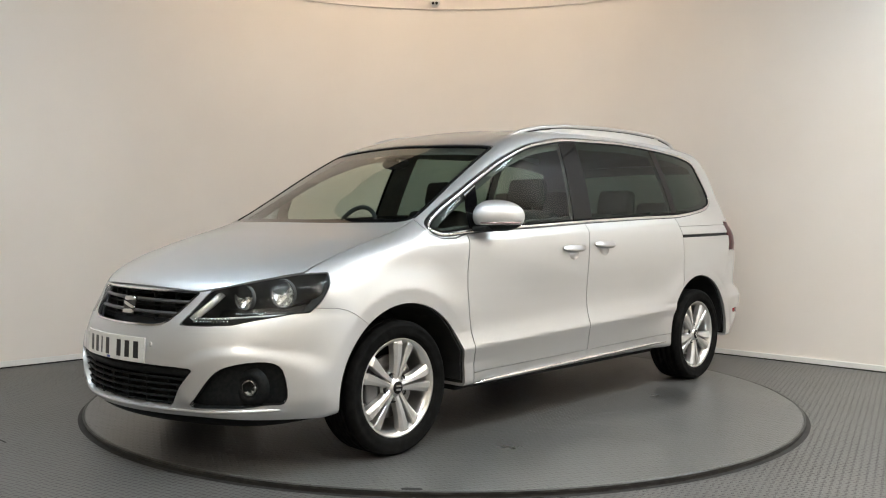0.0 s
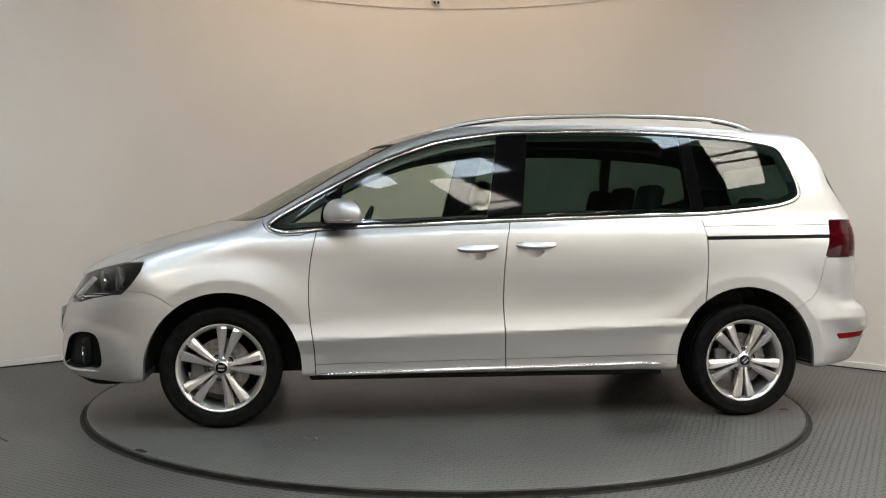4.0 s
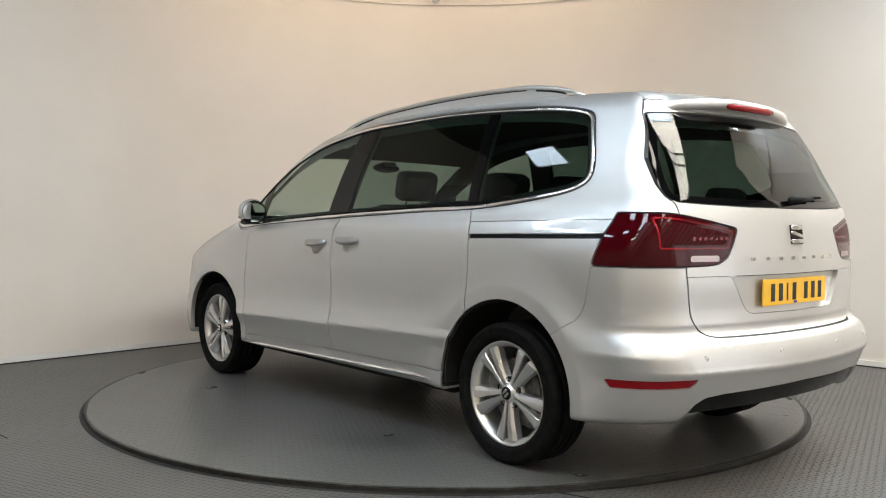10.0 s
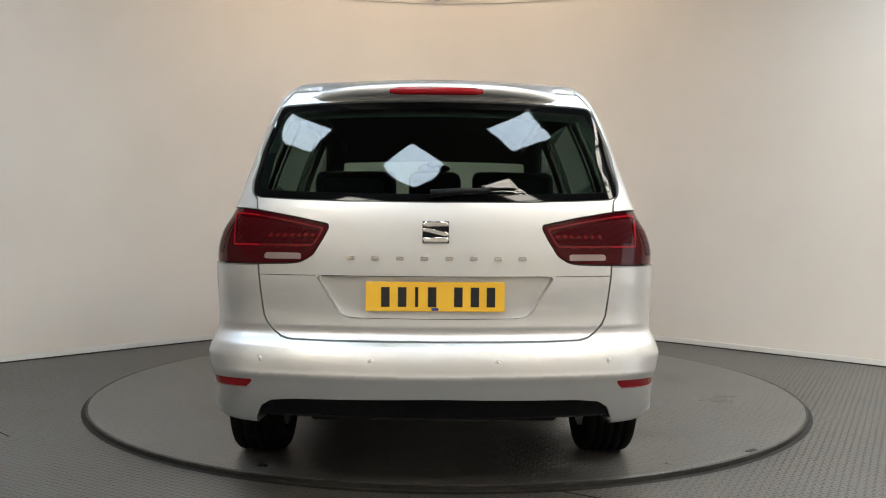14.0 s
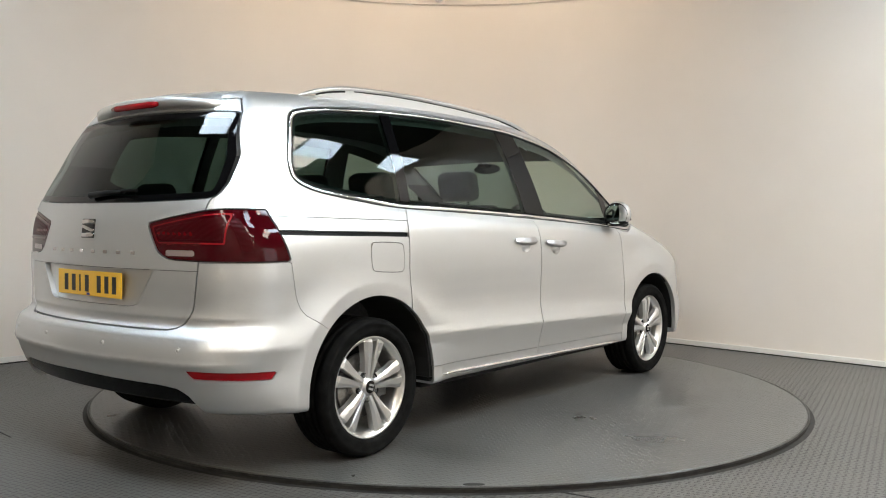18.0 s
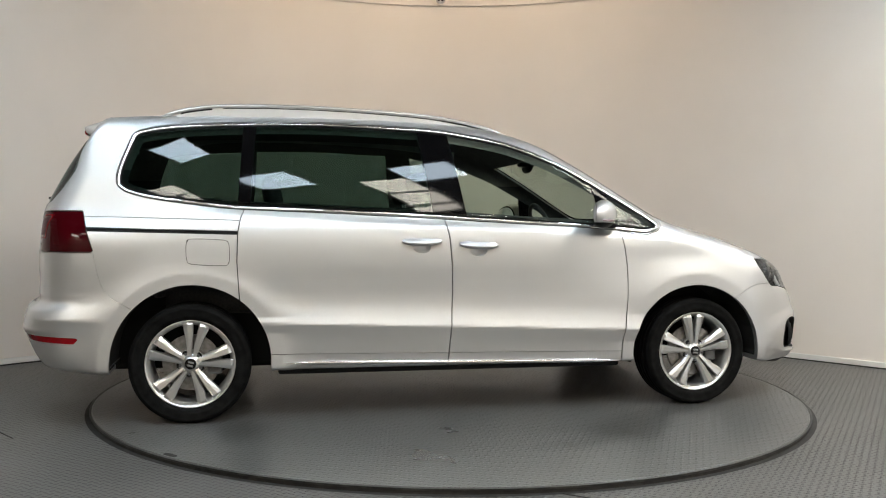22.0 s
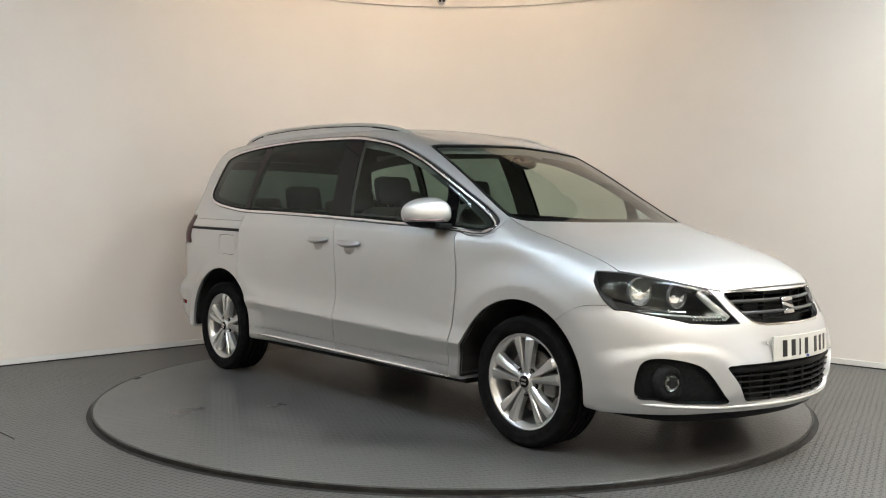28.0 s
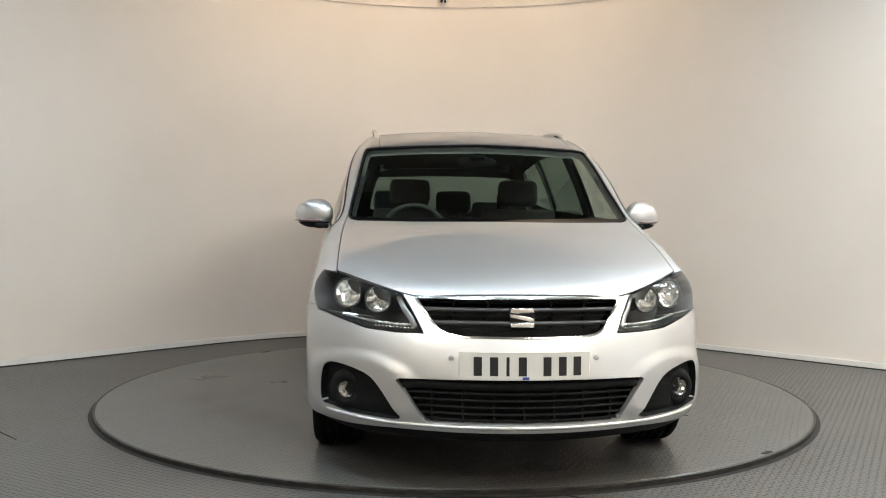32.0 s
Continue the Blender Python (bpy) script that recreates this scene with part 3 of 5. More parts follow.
def pair(name, mesh, material, parent, label="", flange=0.0):
    return skin(name, mesh, material, parent, label, flange), skin(name, mirrored(mesh), material, parent, label, flange)


def poly(a, b, pts):
    """Signed distance to a closed outline in the plane of a and b, negative inside."""
    p = np.array(pts, float)
    q = np.roll(p, -1, axis=0)
    d = np.full(len(a), 1e9)
    ins = np.zeros(len(a), bool)
    for (x0, y0), (x1, y1) in zip(p, q):
        ex, ey = x1 - x0, y1 - y0
        wx, wy = a - x0, b - y0
        t = np.clip((wx * ex + wy * ey) / (ex * ex + ey * ey + 1e-12), 0, 1)
        d = np.minimum(d, np.hypot(wx - ex * t, wy - ey * t))
        c = (y0 > b) != (y1 > b)
        ins ^= c & (a < (x1 - x0) * (b - y0) / (y1 - y0 + 1e-12) + x0)
    return np.where(ins, -d, d)


def curve(pts, n=6, closed=True):
    """A smooth outline through a few points."""
    p = [Vector(q).to_2d() if len(q) > 2 else Vector(q) for q in pts]
    out = []
    m = len(p)
    for i in range(m if closed else m - 1):
        p0, p1, p2, p3 = (p[(i + j - 1) % m] if closed else p[min(max(i + j - 1, 0), m - 1)] for j in range(4))
        for k in range(n):
            t = k / n
            out.append(0.5 * ((2 * p1) + (p2 - p0) * t + (2 * p0 - 5 * p1 + 4 * p2 - p3) * t * t + (3 * p1 - p0 - 3 * p2 + p3) * t**3))
    if not closed:
        out.append(p[-1])
    return [(q.x, q.y) for q in out]


car = new("car")
tagged(car, "silver people carrier parked on the turntable", "car")
shell = surface()
shell = cut(shell, -shell[0][:, 1])[0]
LAMP_GLASS = glass("lamp_lens", (0.86, 0.88, 0.88))
LAMP_BLACK = mat("lamp_housing", (0.075, 0.075, 0.076), 0.35, coat=0.3)
REFLECTOR = mat("lamp_reflector", (0.92, 0.92, 0.92), 0.14, metal=0.92)
LAMP_SATIN = mat("lamp_satin_trim", (0.78, 0.78, 0.78), 0.3, metal=0.7)
BOWL = mat("reflector_bowl", (0.93, 0.93, 0.93), 0.18, metal=0.85)
FOG_BOWL = mat("fog_reflector_bowl", (0.50, 0.49, 0.47), 0.15, metal=0.75)
MIRROR = mat("mirror_glass", (0.62, 0.68, 0.68), 0.01, metal=1.0)
RED_DEEP = mat("red_lens_dark", (0.042, 0.001, 0.003), 0.06, spec=0.22)
RED_MID = mat("red_lens_inner", (0.040, 0.0015, 0.003), 0.30, spec=0.08)
RED_BRIGHT = mat("red_lens_bright", (0.24, 0.003, 0.007), 0.2, spec=0.3)
CLEAR_LENS = mat("clear_reverse_lens", (0.30, 0.22, 0.22), 0.18, metal=0.4, coat=1.0)
nodes, links, bsdf = nodes_of(RED_MID)
co, wv = nodes.new("ShaderNodeTexCoord"), add(nodes, "ShaderNodeTexWave", Scale=22.0, Distortion=0.0)
wv.bands_direction = "DIAGONAL"
links.new(co.outputs["Object"], wv.inputs["Vector"])
bp = add(nodes, "ShaderNodeBump", Strength=0.35, Distance=0.002)
links.new(wv.outputs["Fac"], bp.inputs["Height"])
links.new(bp.outputs["Normal"], bsdf.inputs["Normal"])
TRIM_DARK = mottled(mat("interior_trim", rough=0.7), (0.045, 0.046, 0.047), (0.060, 0.061, 0.062), scale=30)
HEADLINER = mottled(mat("headliner_cloth", rough=0.9), (0.17, 0.17, 0.163), (0.21, 0.21, 0.20), scale=50)
SEAT_CLOTH = mottled(mat("seat_cloth", rough=0.9), (0.040, 0.040, 0.042), (0.060, 0.060, 0.062), scale=90, bump=0.3, bump_scale=300)
RUBBER = mottled(mat("tyre_rubber", rough=0.75, spec=0.06), (0.004, 0.004, 0.004), (0.009, 0.009, 0.0088), scale=25, bump=0.15, bump_scale=200)
ALLOY = mat("alloy_silver", (0.66, 0.655, 0.645), 0.30, metal=0.85, coat=0.3)
ALLOY_DARK = mat("alloy_shadow_grey", (0.16, 0.16, 0.16), 0.45, metal=0.7)
DISC_STEEL = mottled(mat("brake_steel", rough=0.4, metal=0.9), (0.20, 0.19, 0.18), (0.32, 0.31, 0.30), scale=40)
PLATE_WHITE = mat("plate_white", (0.62, 0.615, 0.58), 0.35, coat=0.4)
PLATE_YELLOW = mat("plate_yellow", (0.82, 0.47, 0.03), 0.35, coat=0.4)
PLATE_INK = mat("plate_ink", (0.012, 0.012, 0.013), 0.4)
VALANCE = mat("satin_black_valance", (0.002, 0.002, 0.002), 0.12, spec=0.14)
SATIN_BAR = mat("satin_grey_bar", (0.05, 0.05, 0.052), 0.3, spec=0.5)
RED_GUIDE = mat("red_light_guide", (0.26, 0.004, 0.009), 0.25, spec=0.2)
RED_SOFT = mat("red_light_guide_dim", (0.13, 0.003, 0.006), 0.2, spec=0.3, coat=0.3)
HANDLE = mat("satin_chrome_handle", (0.46, 0.46, 0.465), 0.34, metal=1.0)
EMBLEM = mat("emblem_chrome", (0.62, 0.62, 0.625), 0.14, metal=1.0)
BLUE_INK = mat("blue_ink", (0.02, 0.05, 0.30), 0.4)

DLO = curve([(-1.166, 1.152), (-1.354, 1.166), (-1.603, 1.197), (-1.739, 1.222), (-1.817, 1.254), (-1.847, 1.300), (-1.835, 1.383), (-1.788, 1.518),
             (-1.768, 1.559), (-1.716, 1.587), (-1.536, 1.616), (-1.205, 1.639), (-0.874, 1.650), (-0.674, 1.650), (-0.407, 1.641), (-0.131, 1.630),
             (0.059, 1.606), (0.290, 1.563), (0.454, 1.510), (0.617, 1.445), (0.779, 1.363), (0.941, 1.273), (1.101, 1.183), (1.195, 1.125),
             (1.227, 1.090), (1.204, 1.055), (1.128, 1.039), (0.954, 1.053), (0.700, 1.070), (0.446, 1.081), (0.128, 1.098), (-0.190, 1.114),
             (-0.510, 1.128), (-0.830, 1.141)], 3)
SCREEN = [(-0.1, 1.107), (0.40, 1.104), (0.69, 1.108), (0.725, 1.118), (0.738, 1.135), (0.728, 1.20), (0.705, 1.311), (0.688, 1.42), (0.664, 1.525),
          (0.655, 1.537), (0.60, 1.545), (0.35, 1.556), (-0.1, 1.568)]
GRILLE = [(-0.1, 0.800), (0.418, 0.797), (0.428, 0.788), (0.396, 0.745), (0.355, 0.69), (0.330, 0.664), (0.298, 0.650), (0.245, 0.642), (-0.1, 0.638)]
INTAKE = [(-0.1, 0.487), (0.50, 0.478), (0.507, 0.470), (0.452, 0.40), (0.400, 0.318), (0.385, 0.307), (0.362, 0.303), (-0.1, 0.303)]
FOG = curve([(0.800, 0.500), (0.745, 0.516), (0.645, 0.493), (0.587, 0.453), (0.515, 0.350), (0.487, 0.312), (0.60, 0.314), (0.70, 0.319),
             (0.765, 0.332), (0.813, 0.340), (0.818, 0.430)], 3)
LAMP_FRONT = [(1.2, 0.893), (0.826, 0.884), (0.752, 0.877), (0.65, 0.850), (0.577, 0.830), (0.507, 0.812), (0.474, 0.800), (0.430, 0.722),
              (0.396, 0.657), (0.508, 0.657), (0.623, 0.665), (0.69, 0.684), (0.744, 0.698), (0.81, 0.716), (1.2, 0.745)]
LAMP_SIDE = [(1.852, 0.92), (1.858, 0.885), (1.872, 0.836), (1.92, 0.766), (1.95, 0.735), (1.975, 0.715), (2.06, 0.66), (3.0, 0.3), (3.0, 1.3), (1.852, 1.3)]
BACKLIGHT = [(-0.1, 1.574), (0.26, 1.570), (0.49, 1.562), (0.605, 1.556), (0.629, 1.548), (0.664, 1.46), (0.700, 1.363), (0.718, 1.245), (0.712, 1.205),
             (0.700, 1.188), (0.675, 1.179), (0.548, 1.172), (0.325, 1.165), (-0.1, 1.162)]
GATE = [(-0.1, 1.635), (0.585, 1.615), (0.634, 1.555), (0.668, 1.46), (0.704, 1.365), (0.722, 1.245), (0.716, 1.20), (0.690, 1.172), (0.681, 1.067),
        (0.677, 0.894), (0.666, 0.807), (0.655, 0.731), (0.640, 0.700), (0.615, 0.672), (0.585, 0.652), (0.55, 0.644), (0.426, 0.642), (-0.1, 0.642)]
RECESS = [(-0.1, 0.884), (0.451, 0.884), (0.406, 0.814), (0.374, 0.762), (0.355, 0.740), (0.33, 0.729), (0.298, 0.726), (-0.1, 0.723)]
TAIL_REAR = [(0.403, 1.072), (0.412, 1.079), (0.545, 1.106), (0.683, 1.130), (0.75, 1.137), (1.2, 1.139), (1.2, 0.922), (0.672, 0.925), (0.562, 0.928),
             (0.520, 0.932), (0.498, 0.940), (0.464, 0.962), (0.430, 1.016), (0.408, 1.056)]
TAIL_SIDE = [(-3, 1.3), (-2.005, 1.3), (-2.005, 1.125), (-1.972, 1.008), (-1.940, 0.917), (-1.93, 0.8), (-3, 0.8)]
DIFFUSER = [(-0.1, 0.434), (0.53, 0.421), (0.62, 0.411), (0.66, 0.385), (0.685, 0.33), (0.69, 0.1), (-0.1, 0.1)]
NOSE_SIDE = [(3, 1.3), (1.97, 1.3), (1.945, 0.736), (1.85, 0.731), (1.80, 0.718), (1.764, 0.700), (1.69, 0.650), (1.62, 0.05), (3, 0.05)]
TAIL_BUMPER = [(-3, 0.919), (-1.944, 0.919), (-1.921, 0.802), (-1.910, 0.762), (-1.891, 0.722), (-1.865, 0.692), (-1.825, 0.669), (-1.73, 0.612), (-1.68, 0.05), (-3, 0.05)]
GAP_A = [(0.967, 1.053), (0.989, 0.953), (1.003, 0.86), (1.008, 0.762), (1.006, 0.66), (0.998, 0.572), (0.975, 0.415), (0.962, 0.20)]
GAP_B = [(-0.090, 1.14), (-0.085, 1.109), (-0.061, 1.008), (-0.047, 0.85), (-0.043, 0.69), (-0.051, 0.502), (-0.063, 0.313), (-0.066, 0.20)]
GAP_C = [(-1.172, 1.19), (-1.177, 1.164), (-1.200, 1.110), (-1.215, 1.03), (-1.219, 0.872), (-1.206, 0.683), (-1.15, 0.20)]
FRONT_DOOR = GAP_A + GAP_B[::-1]
SLIDE_DOOR = GAP_B + GAP_C[::-1]
FENDER = [(0.967, 1.053), (1.06, 1.030), (1.15, 1.028), (1.225, 1.052), (1.25, 1.09), (1.255, 1.14), (1.30, 1.25), (2.6, 1.25), (2.6, 0.05)] + GAP_A[::-1][:-1]
FLAP = curve([(-1.456, 0.994), (-1.290, 0.989), (-1.262, 0.970), (-1.257, 0.92), (-1.260, 0.868), (-1.289, 0.853), (-1.444, 0.861), (-1.474, 0.878),
              (-1.480, 0.93), (-1.477, 0.975)], 3)
ARCHES = ((1.446, 0.326, 0.405), (-1.452, 0.338, 0.414))
GAP = 0.0029


def P(mesh):
    return mesh[0][:, 0], mesh[0][:, 1], mesh[0][:, 2]


def outline(mesh, view, pts, limit):
    x, y, z = P(mesh)
    a, b = {"side": (x, z), "end": (y, z)}[view]
    return np.maximum(poly(a, b, pts), limit)


def take2(mesh, fn, gap=GAP):
    g = fn(mesh)
    near, rest = cut(mesh, g - gap)
    inner, _ = cut(near, fn(near) + gap)
    return inner, rest


def pocket(mesh, d):
    """A skin sunk by d, with walls up to the old level."""
    return flanged(offset(mesh, -d), -d, -1)


def g_arch(m):
    x, y, z = P(m)
    g = np.full(len(x), 9.0)
    for cx, cz, r in ARCHES:
        wide = np.where(z < cz, np.abs(x - cx) - r, np.hypot(x - cx, z - cz) - r)
        g = np.minimum(g, np.maximum(wide, 0.40 - y))
    return g


def g_dlo(m):
    return outline(m, "side", DLO, 0.4 - m[0][:, 1])


def g_screen(m):
    return outline(m, "end", SCREEN, 0.2 - m[0][:, 0])


def g_back(m):
    return outline(m, "end", BACKLIGHT, m[0][:, 0] + 1.6)


def g_grille(m):
    return outline(m, "end", GRILLE, 1.9 - m[0][:, 0])


def g_intake(m):
    return outline(m, "end", INTAKE, 1.9 - m[0][:, 0])


def g_fog(m):
    return outline(m, "end", FOG, 1.9 - m[0][:, 0])


def g_lamp(m):
    return np.maximum(outline(m, "end", LAMP_FRONT, 1.7 - m[0][:, 0]), poly(m[0][:, 0], m[0][:, 2], LAMP_SIDE))


def g_tail(m):
    return np.maximum(outline(m, "end", TAIL_REAR, m[0][:, 0] + 1.8), poly(m[0][:, 0], m[0][:, 2], TAIL_SIDE))


hood_front = spline([-0.2, 0.0, 0.28, 0.42, 0.51, 0.65, 0.75, 0.9], [0.808, 0.808, 0.803, 0.798, 0.816, 0.854, 0.881, 0.90])
hood_side = spline([1.2, 1.33, 1.41, 1.58, 1.77, 1.91, 2.1, 2.4], [0.735, 0.752, 0.757, 0.760, 0.760, 0.760, 0.772, 0.8])


def g_hood(m):
    x, y, z = P(m)
    return np.maximum.reduce([y - hood_side(x), (hood_front(y) - z) * 0.8, 1.15 - x])


def track_z(x):
    return 1.042 - (x + 1.961) * 0.0193


def g_track(m):
    x, y, z = P(m)
    return np.maximum.reduce([np.abs(z - track_z(x)) - 0.010, x + 1.214, 0.5 - y, -1.99 - x])


def g_reflector(m):
    x, y, z = P(m)
    mid = 0.470 - 0.07 * np.maximum(x + 2.3, 0) * 0.8 + 0.006
    half = 0.0165 - 0.0
    lean = (mid - z) * 0.8
    return np.maximum.reduce([np.abs(z - mid) - half, 0.698 + lean - y, x + 2.03 + lean, x + 1.9])


def merged(*meshes):
    n0, vs, ns, ts = 0, [], [], []
    for v, n, t in meshes:
        vs.append(v)
        ns.append(n)
        ts.append(t + n0)
        n0 += len(v)
    return np.concatenate(vs), np.concatenate(ns), np.concatenate(ts)


rest = shell
_, rest = cut(rest, g_arch(rest))
liner = rest
# window areas
area, rest = take2(rest, g_dlo)
chrome_frame = cut(area, -(g_dlo(area) + 0.019))[0]
area = cut(area, -(g_dlo(area) + 0.019))[1]
# the trim is a rounded bead
g0, g1, g2 = (g_dlo((chrome_frame[0] + np.array(d), chrome_frame[1], chrome_frame[2])) for d in ((0, 0, 0), (0.003, 0, 0), (0, 0, 0.003)))
lateral = np.stack([(g1 - g0) / 0.003, 0 * g0, (g2 - g0) / 0.003], 1)
bead = chrome_frame[1] + 1.1 * np.clip((g0 + 0.0095) / 0.0095, -1, 1)[:, None] * lateral
chrome_frame = chrome_frame[0], bead / np.linalg.norm(bead, axis=1, keepdims=True), chrome_frame[2]
pair("window_trim", (chrome_frame[0] + np.array((0, 0.004, 0)), chrome_frame[1], chrome_frame[2]), CHROME, car, "polished chrome window surround", flange=0.012)
seal = cut(area, -(g_dlo(area) + 0.028))[0]
area = cut(area, -(g_dlo(area) + 0.028))[1]
pair("window_seal", offset(seal, -0.001), BLACK_PLASTIC, car, flange=0.004)


def between(a0, b0, a1, b1):
    """Lines from top to bottom on the side: distance ahead of a line through (a0, b0) and (a1, b1)."""
    return lambda m: m[0][:, 0] - (a0 + (b0 - m[0][:, 2]) * (a1 - a0) / (b0 - b1))


lines = [between(0.908, 1.289, 0.939, 1.063), between(0.818, 1.337, 0.860, 1.078), between(-0.040, 1.598, 0.049, 1.103),
         between(-0.193, 1.444, -0.150, 1.13), between(-1.122, 1.603, -1.150, 1.164), between(-1.190, 1.603, -1.218, 1.164)]
pieces = []
todo = area
for ln in lines:
    behind, ahead = cut(todo, ln(todo))
    pieces.append(ahead)
    todo = behind
pieces.append(todo)
for nm, pc, mt_, lb in zip(("front_quarter_glass", "mirror_sail", "front_door_glass", "centre_pillar", "slide_door_glass", "rear_pillar", "rear_quarter_glass"), pieces,
                           (GLASS_CLEAR, BLACK_GLOSS, GLASS_CLEAR, BLACK_GLOSS, GLASS_DARK, BLACK_GLOSS, GLASS_DARK),
                           ("clear fixed quarter glass", "gloss black mirror sail panel", "lightly tinted door glass", "gloss black pillar trim", "dark privacy glass",
                            "gloss black pillar trim", "dark privacy glass")):
    pair(nm, offset(pc, -0.004), mt_, car, lb, flange=0.0 if "glass" in nm else 0.006)
for pc in (pieces[3], pieces[5]):
    pair("pillar_lining", offset(pc, -0.030), HEADLINER, car, "pale grey inner pillar lining")
# windscreen
area, rest = take2(rest, g_screen)
ws_glass, frit = cut(area, g_screen(area) + 0.018)
skin("windscreen", both(offset(ws_glass, -0.004)), GLASS_CLEAR, car, "clear windscreen glass")
frit, ws_seal = cut(frit, g_screen(frit) + 0.010 - 0.008 * smooth01(-frit[0][:, 2], -1.13, -1.11))
skin("windscreen_seal", both(offset(ws_seal, 0.001)), BLACK_PLASTIC, car, "black rubber windscreen seal", flange=0.008)
skin("windscreen_border", both(offset(frit, -0.004)), BLACK_GLOSS, car, "black printed border of the windscreen")
# lamps
lamp, rest = take2(rest, g_lamp)
tail, rest = take2(rest, g_tail)
# grille, intake, fog pockets
grille, rest = take2(rest, g_grille, 0.0005)
intake, rest = take2(rest, g_intake, 0.0005)
fog, rest = take2(rest, g_fog, 0.0005)
hood, rest = take2(rest, g_hood, 0.003)
skin("bonnet", both(hood), SILVER, car, flange=0.015)
nose, rest = take2(rest, lambda m: outline(m, "side", NOSE_SIDE, 1.5 - m[0][:, 0]), 0.0011)
under, nose = cut(nose, nose[0][:, 2] - 0.268 + 0.020 * np.clip(2.3 - nose[0][:, 0], 0, 1))
bumper_f = skin("front_bumper", both(nose), SILVER, car, flange=0.028)
skin("lower_apron", both(offset(under, -0.006)), BLACK_PLASTIC, bumper_f, "black plastic lower apron")


def on_body(y, z, lo, hi):
    """Where a line along x meets the body's skin."""
    for _ in range(16):
        mid = (lo + hi) / 2
        if body(np.array([[mid, y, z]]))[0] < 0:
            lo = mid
        else:
            hi = mid
    return lo


bm_lip = bmesh.new()
lip = []
for y in np.concatenate([np.linspace(0, 0.7, 15), np.linspace(0.73, 0.815, 9)]):
    z = 0.292 + 0.022 * smooth01(y, 0.45, 0.9)
    lip.append((on_body(y, z, 1.90, 2.6) - 0.006 - 0.012 * smooth01(y, 0.74, 0.815), float(y), float(z)))
lip = [(x, -y, z) for x, y, z in lip[:0:-1]] + lip
fender, rest = take2(rest, lambda m: outline(m, "side", FENDER, 0.3 - m[0][:, 1]))
pair("front_wing", fender, SILVER, car, flange=0.015)


def sill_line(m):
    return m[0][:, 2] - (0.362 - (m[0][:, 0] + 0.063) * 0.0135)


def g_cup(cx, cz):
    return lambda m: np.where(m[0][:, 1] > 0.5, np.hypot((m[0][:, 0] - cx) / 0.050, (m[0][:, 2] - cz) / 0.034) - 1, 1.0) * 0.035


doors = {}
for nm, pts, lb, hx, hz in (("front_door", FRONT_DOOR, "", 0.104, 0.966), ("sliding_door", SLIDE_DOOR, "", -0.219, 0.984)):
    d, rest = take2(rest, lambda m: outline(m, "side", pts, 0.3 - m[0][:, 1]))
    cup, d = take2(d, g_cup(hx, hz - 0.032), 0.0)
    low, d = cut(d, sill_line(d) + 0.0016)[0], cut(d, sill_line(d) - 0.0016)[1]
    for sgn, f in ((1, lambda q: q), (-1, mirrored)):
        ob = skin(nm, f(d), SILVER, car, lb, flange=0.015)
        skin("lower_strip", f(low), SILVER, ob, flange=0.012)
        rx, rz = (cup[0][:, 0] - hx) / 0.050, (cup[0][:, 2] - hz + 0.032) / 0.034
        deep = np.clip(1 - rx * rx - rz * rz, 0, 1) ** 0.5
        hollow = cup[1] - np.stack([rx, 0 * rx, rz], 1) * 0.9
        skin("handle_cup", f((cup[0] - cup[1] * (0.020 * deep)[:, None], hollow / np.linalg.norm(hollow, axis=1, keepdims=True), cup[2])), SILVER, ob)
        doors[nm, sgn] = ob
backlight, rest = take2(rest, g_back)
bl_glass, bl_edge = cut(backlight, g_back(backlight) + 0.03)
gate, rest = take2(rest, lambda m: outline(m, "end", GATE, m[0][:, 0] + 1.7), 0.003)
recess, gate = take2(gate, lambda m: outline(m, "end", RECESS, m[0][:, 0] + 1.9), 0.0012)
arm, gate = cut(gate, np.maximum(0.452 - gate[0][:, 1], np.abs(gate[0][:, 2] - 0.884) - 0.05))
arm_up, arm_low = cut(arm, 0.8852 - arm[0][:, 2])[0], cut(arm, arm[0][:, 2] - 0.8828)[0]
tail_in, tail_out = cut(tail, tail[0][:, 1] - 0.678)
tailgate = skin("tailgate", both(merged(gate, arm_up, arm_low)), SILVER, car, flange=0.018)
skin("rear_window", both(offset(bl_glass, -0.003)), GLASS_REAR, tailgate, "dark privacy rear window")
skin("rear_window_border", both(offset(bl_edge, -0.003)), BLACK_GLOSS, tailgate, "black printed border of the rear window")
skin("plate_recess", pocket(both(recess), 0.022), SILVER, tailgate, "pressed recess round the plate")
bump, rest = take2(rest, lambda m: outline(m, "side", TAIL_BUMPER, m[0][:, 0] + 1.4), 0.0011)
diff, bump = take2(bump, lambda m: outline(m, "end", DIFFUSER, m[0][:, 0] + 1.8), 0.001)
refl, bump = take2(bump, g_reflector, 0.001)
bumper_r = skin("rear_bumper", both(bump), SILVER, car, flange=0.02)
# the skin below the valance is near-black: shadow put into its colour
below, diff = cut(diff, diff[0][:, 2] - 0.352)
skin("under_bumper_shade", both(offset(below, -0.03)), DARK, bumper_r, "bumper underside coloured dark for its shade")
skin("valance", both(offset(diff, -0.006)), VALANCE, bumper_r, "gloss black lower valance", flange=0.03)
for f in (lambda q: q, mirrored):
    skin("rear_reflector", f(offset(refl, -0.004)), RED_BRIGHT, bumper_r, "red reflector strip", flange=0.006)
track, rest = take2(rest, g_track, 0.001)
pair("door_track", offset(track, -0.008), BLACK_PLASTIC, car, "black sliding-door track")


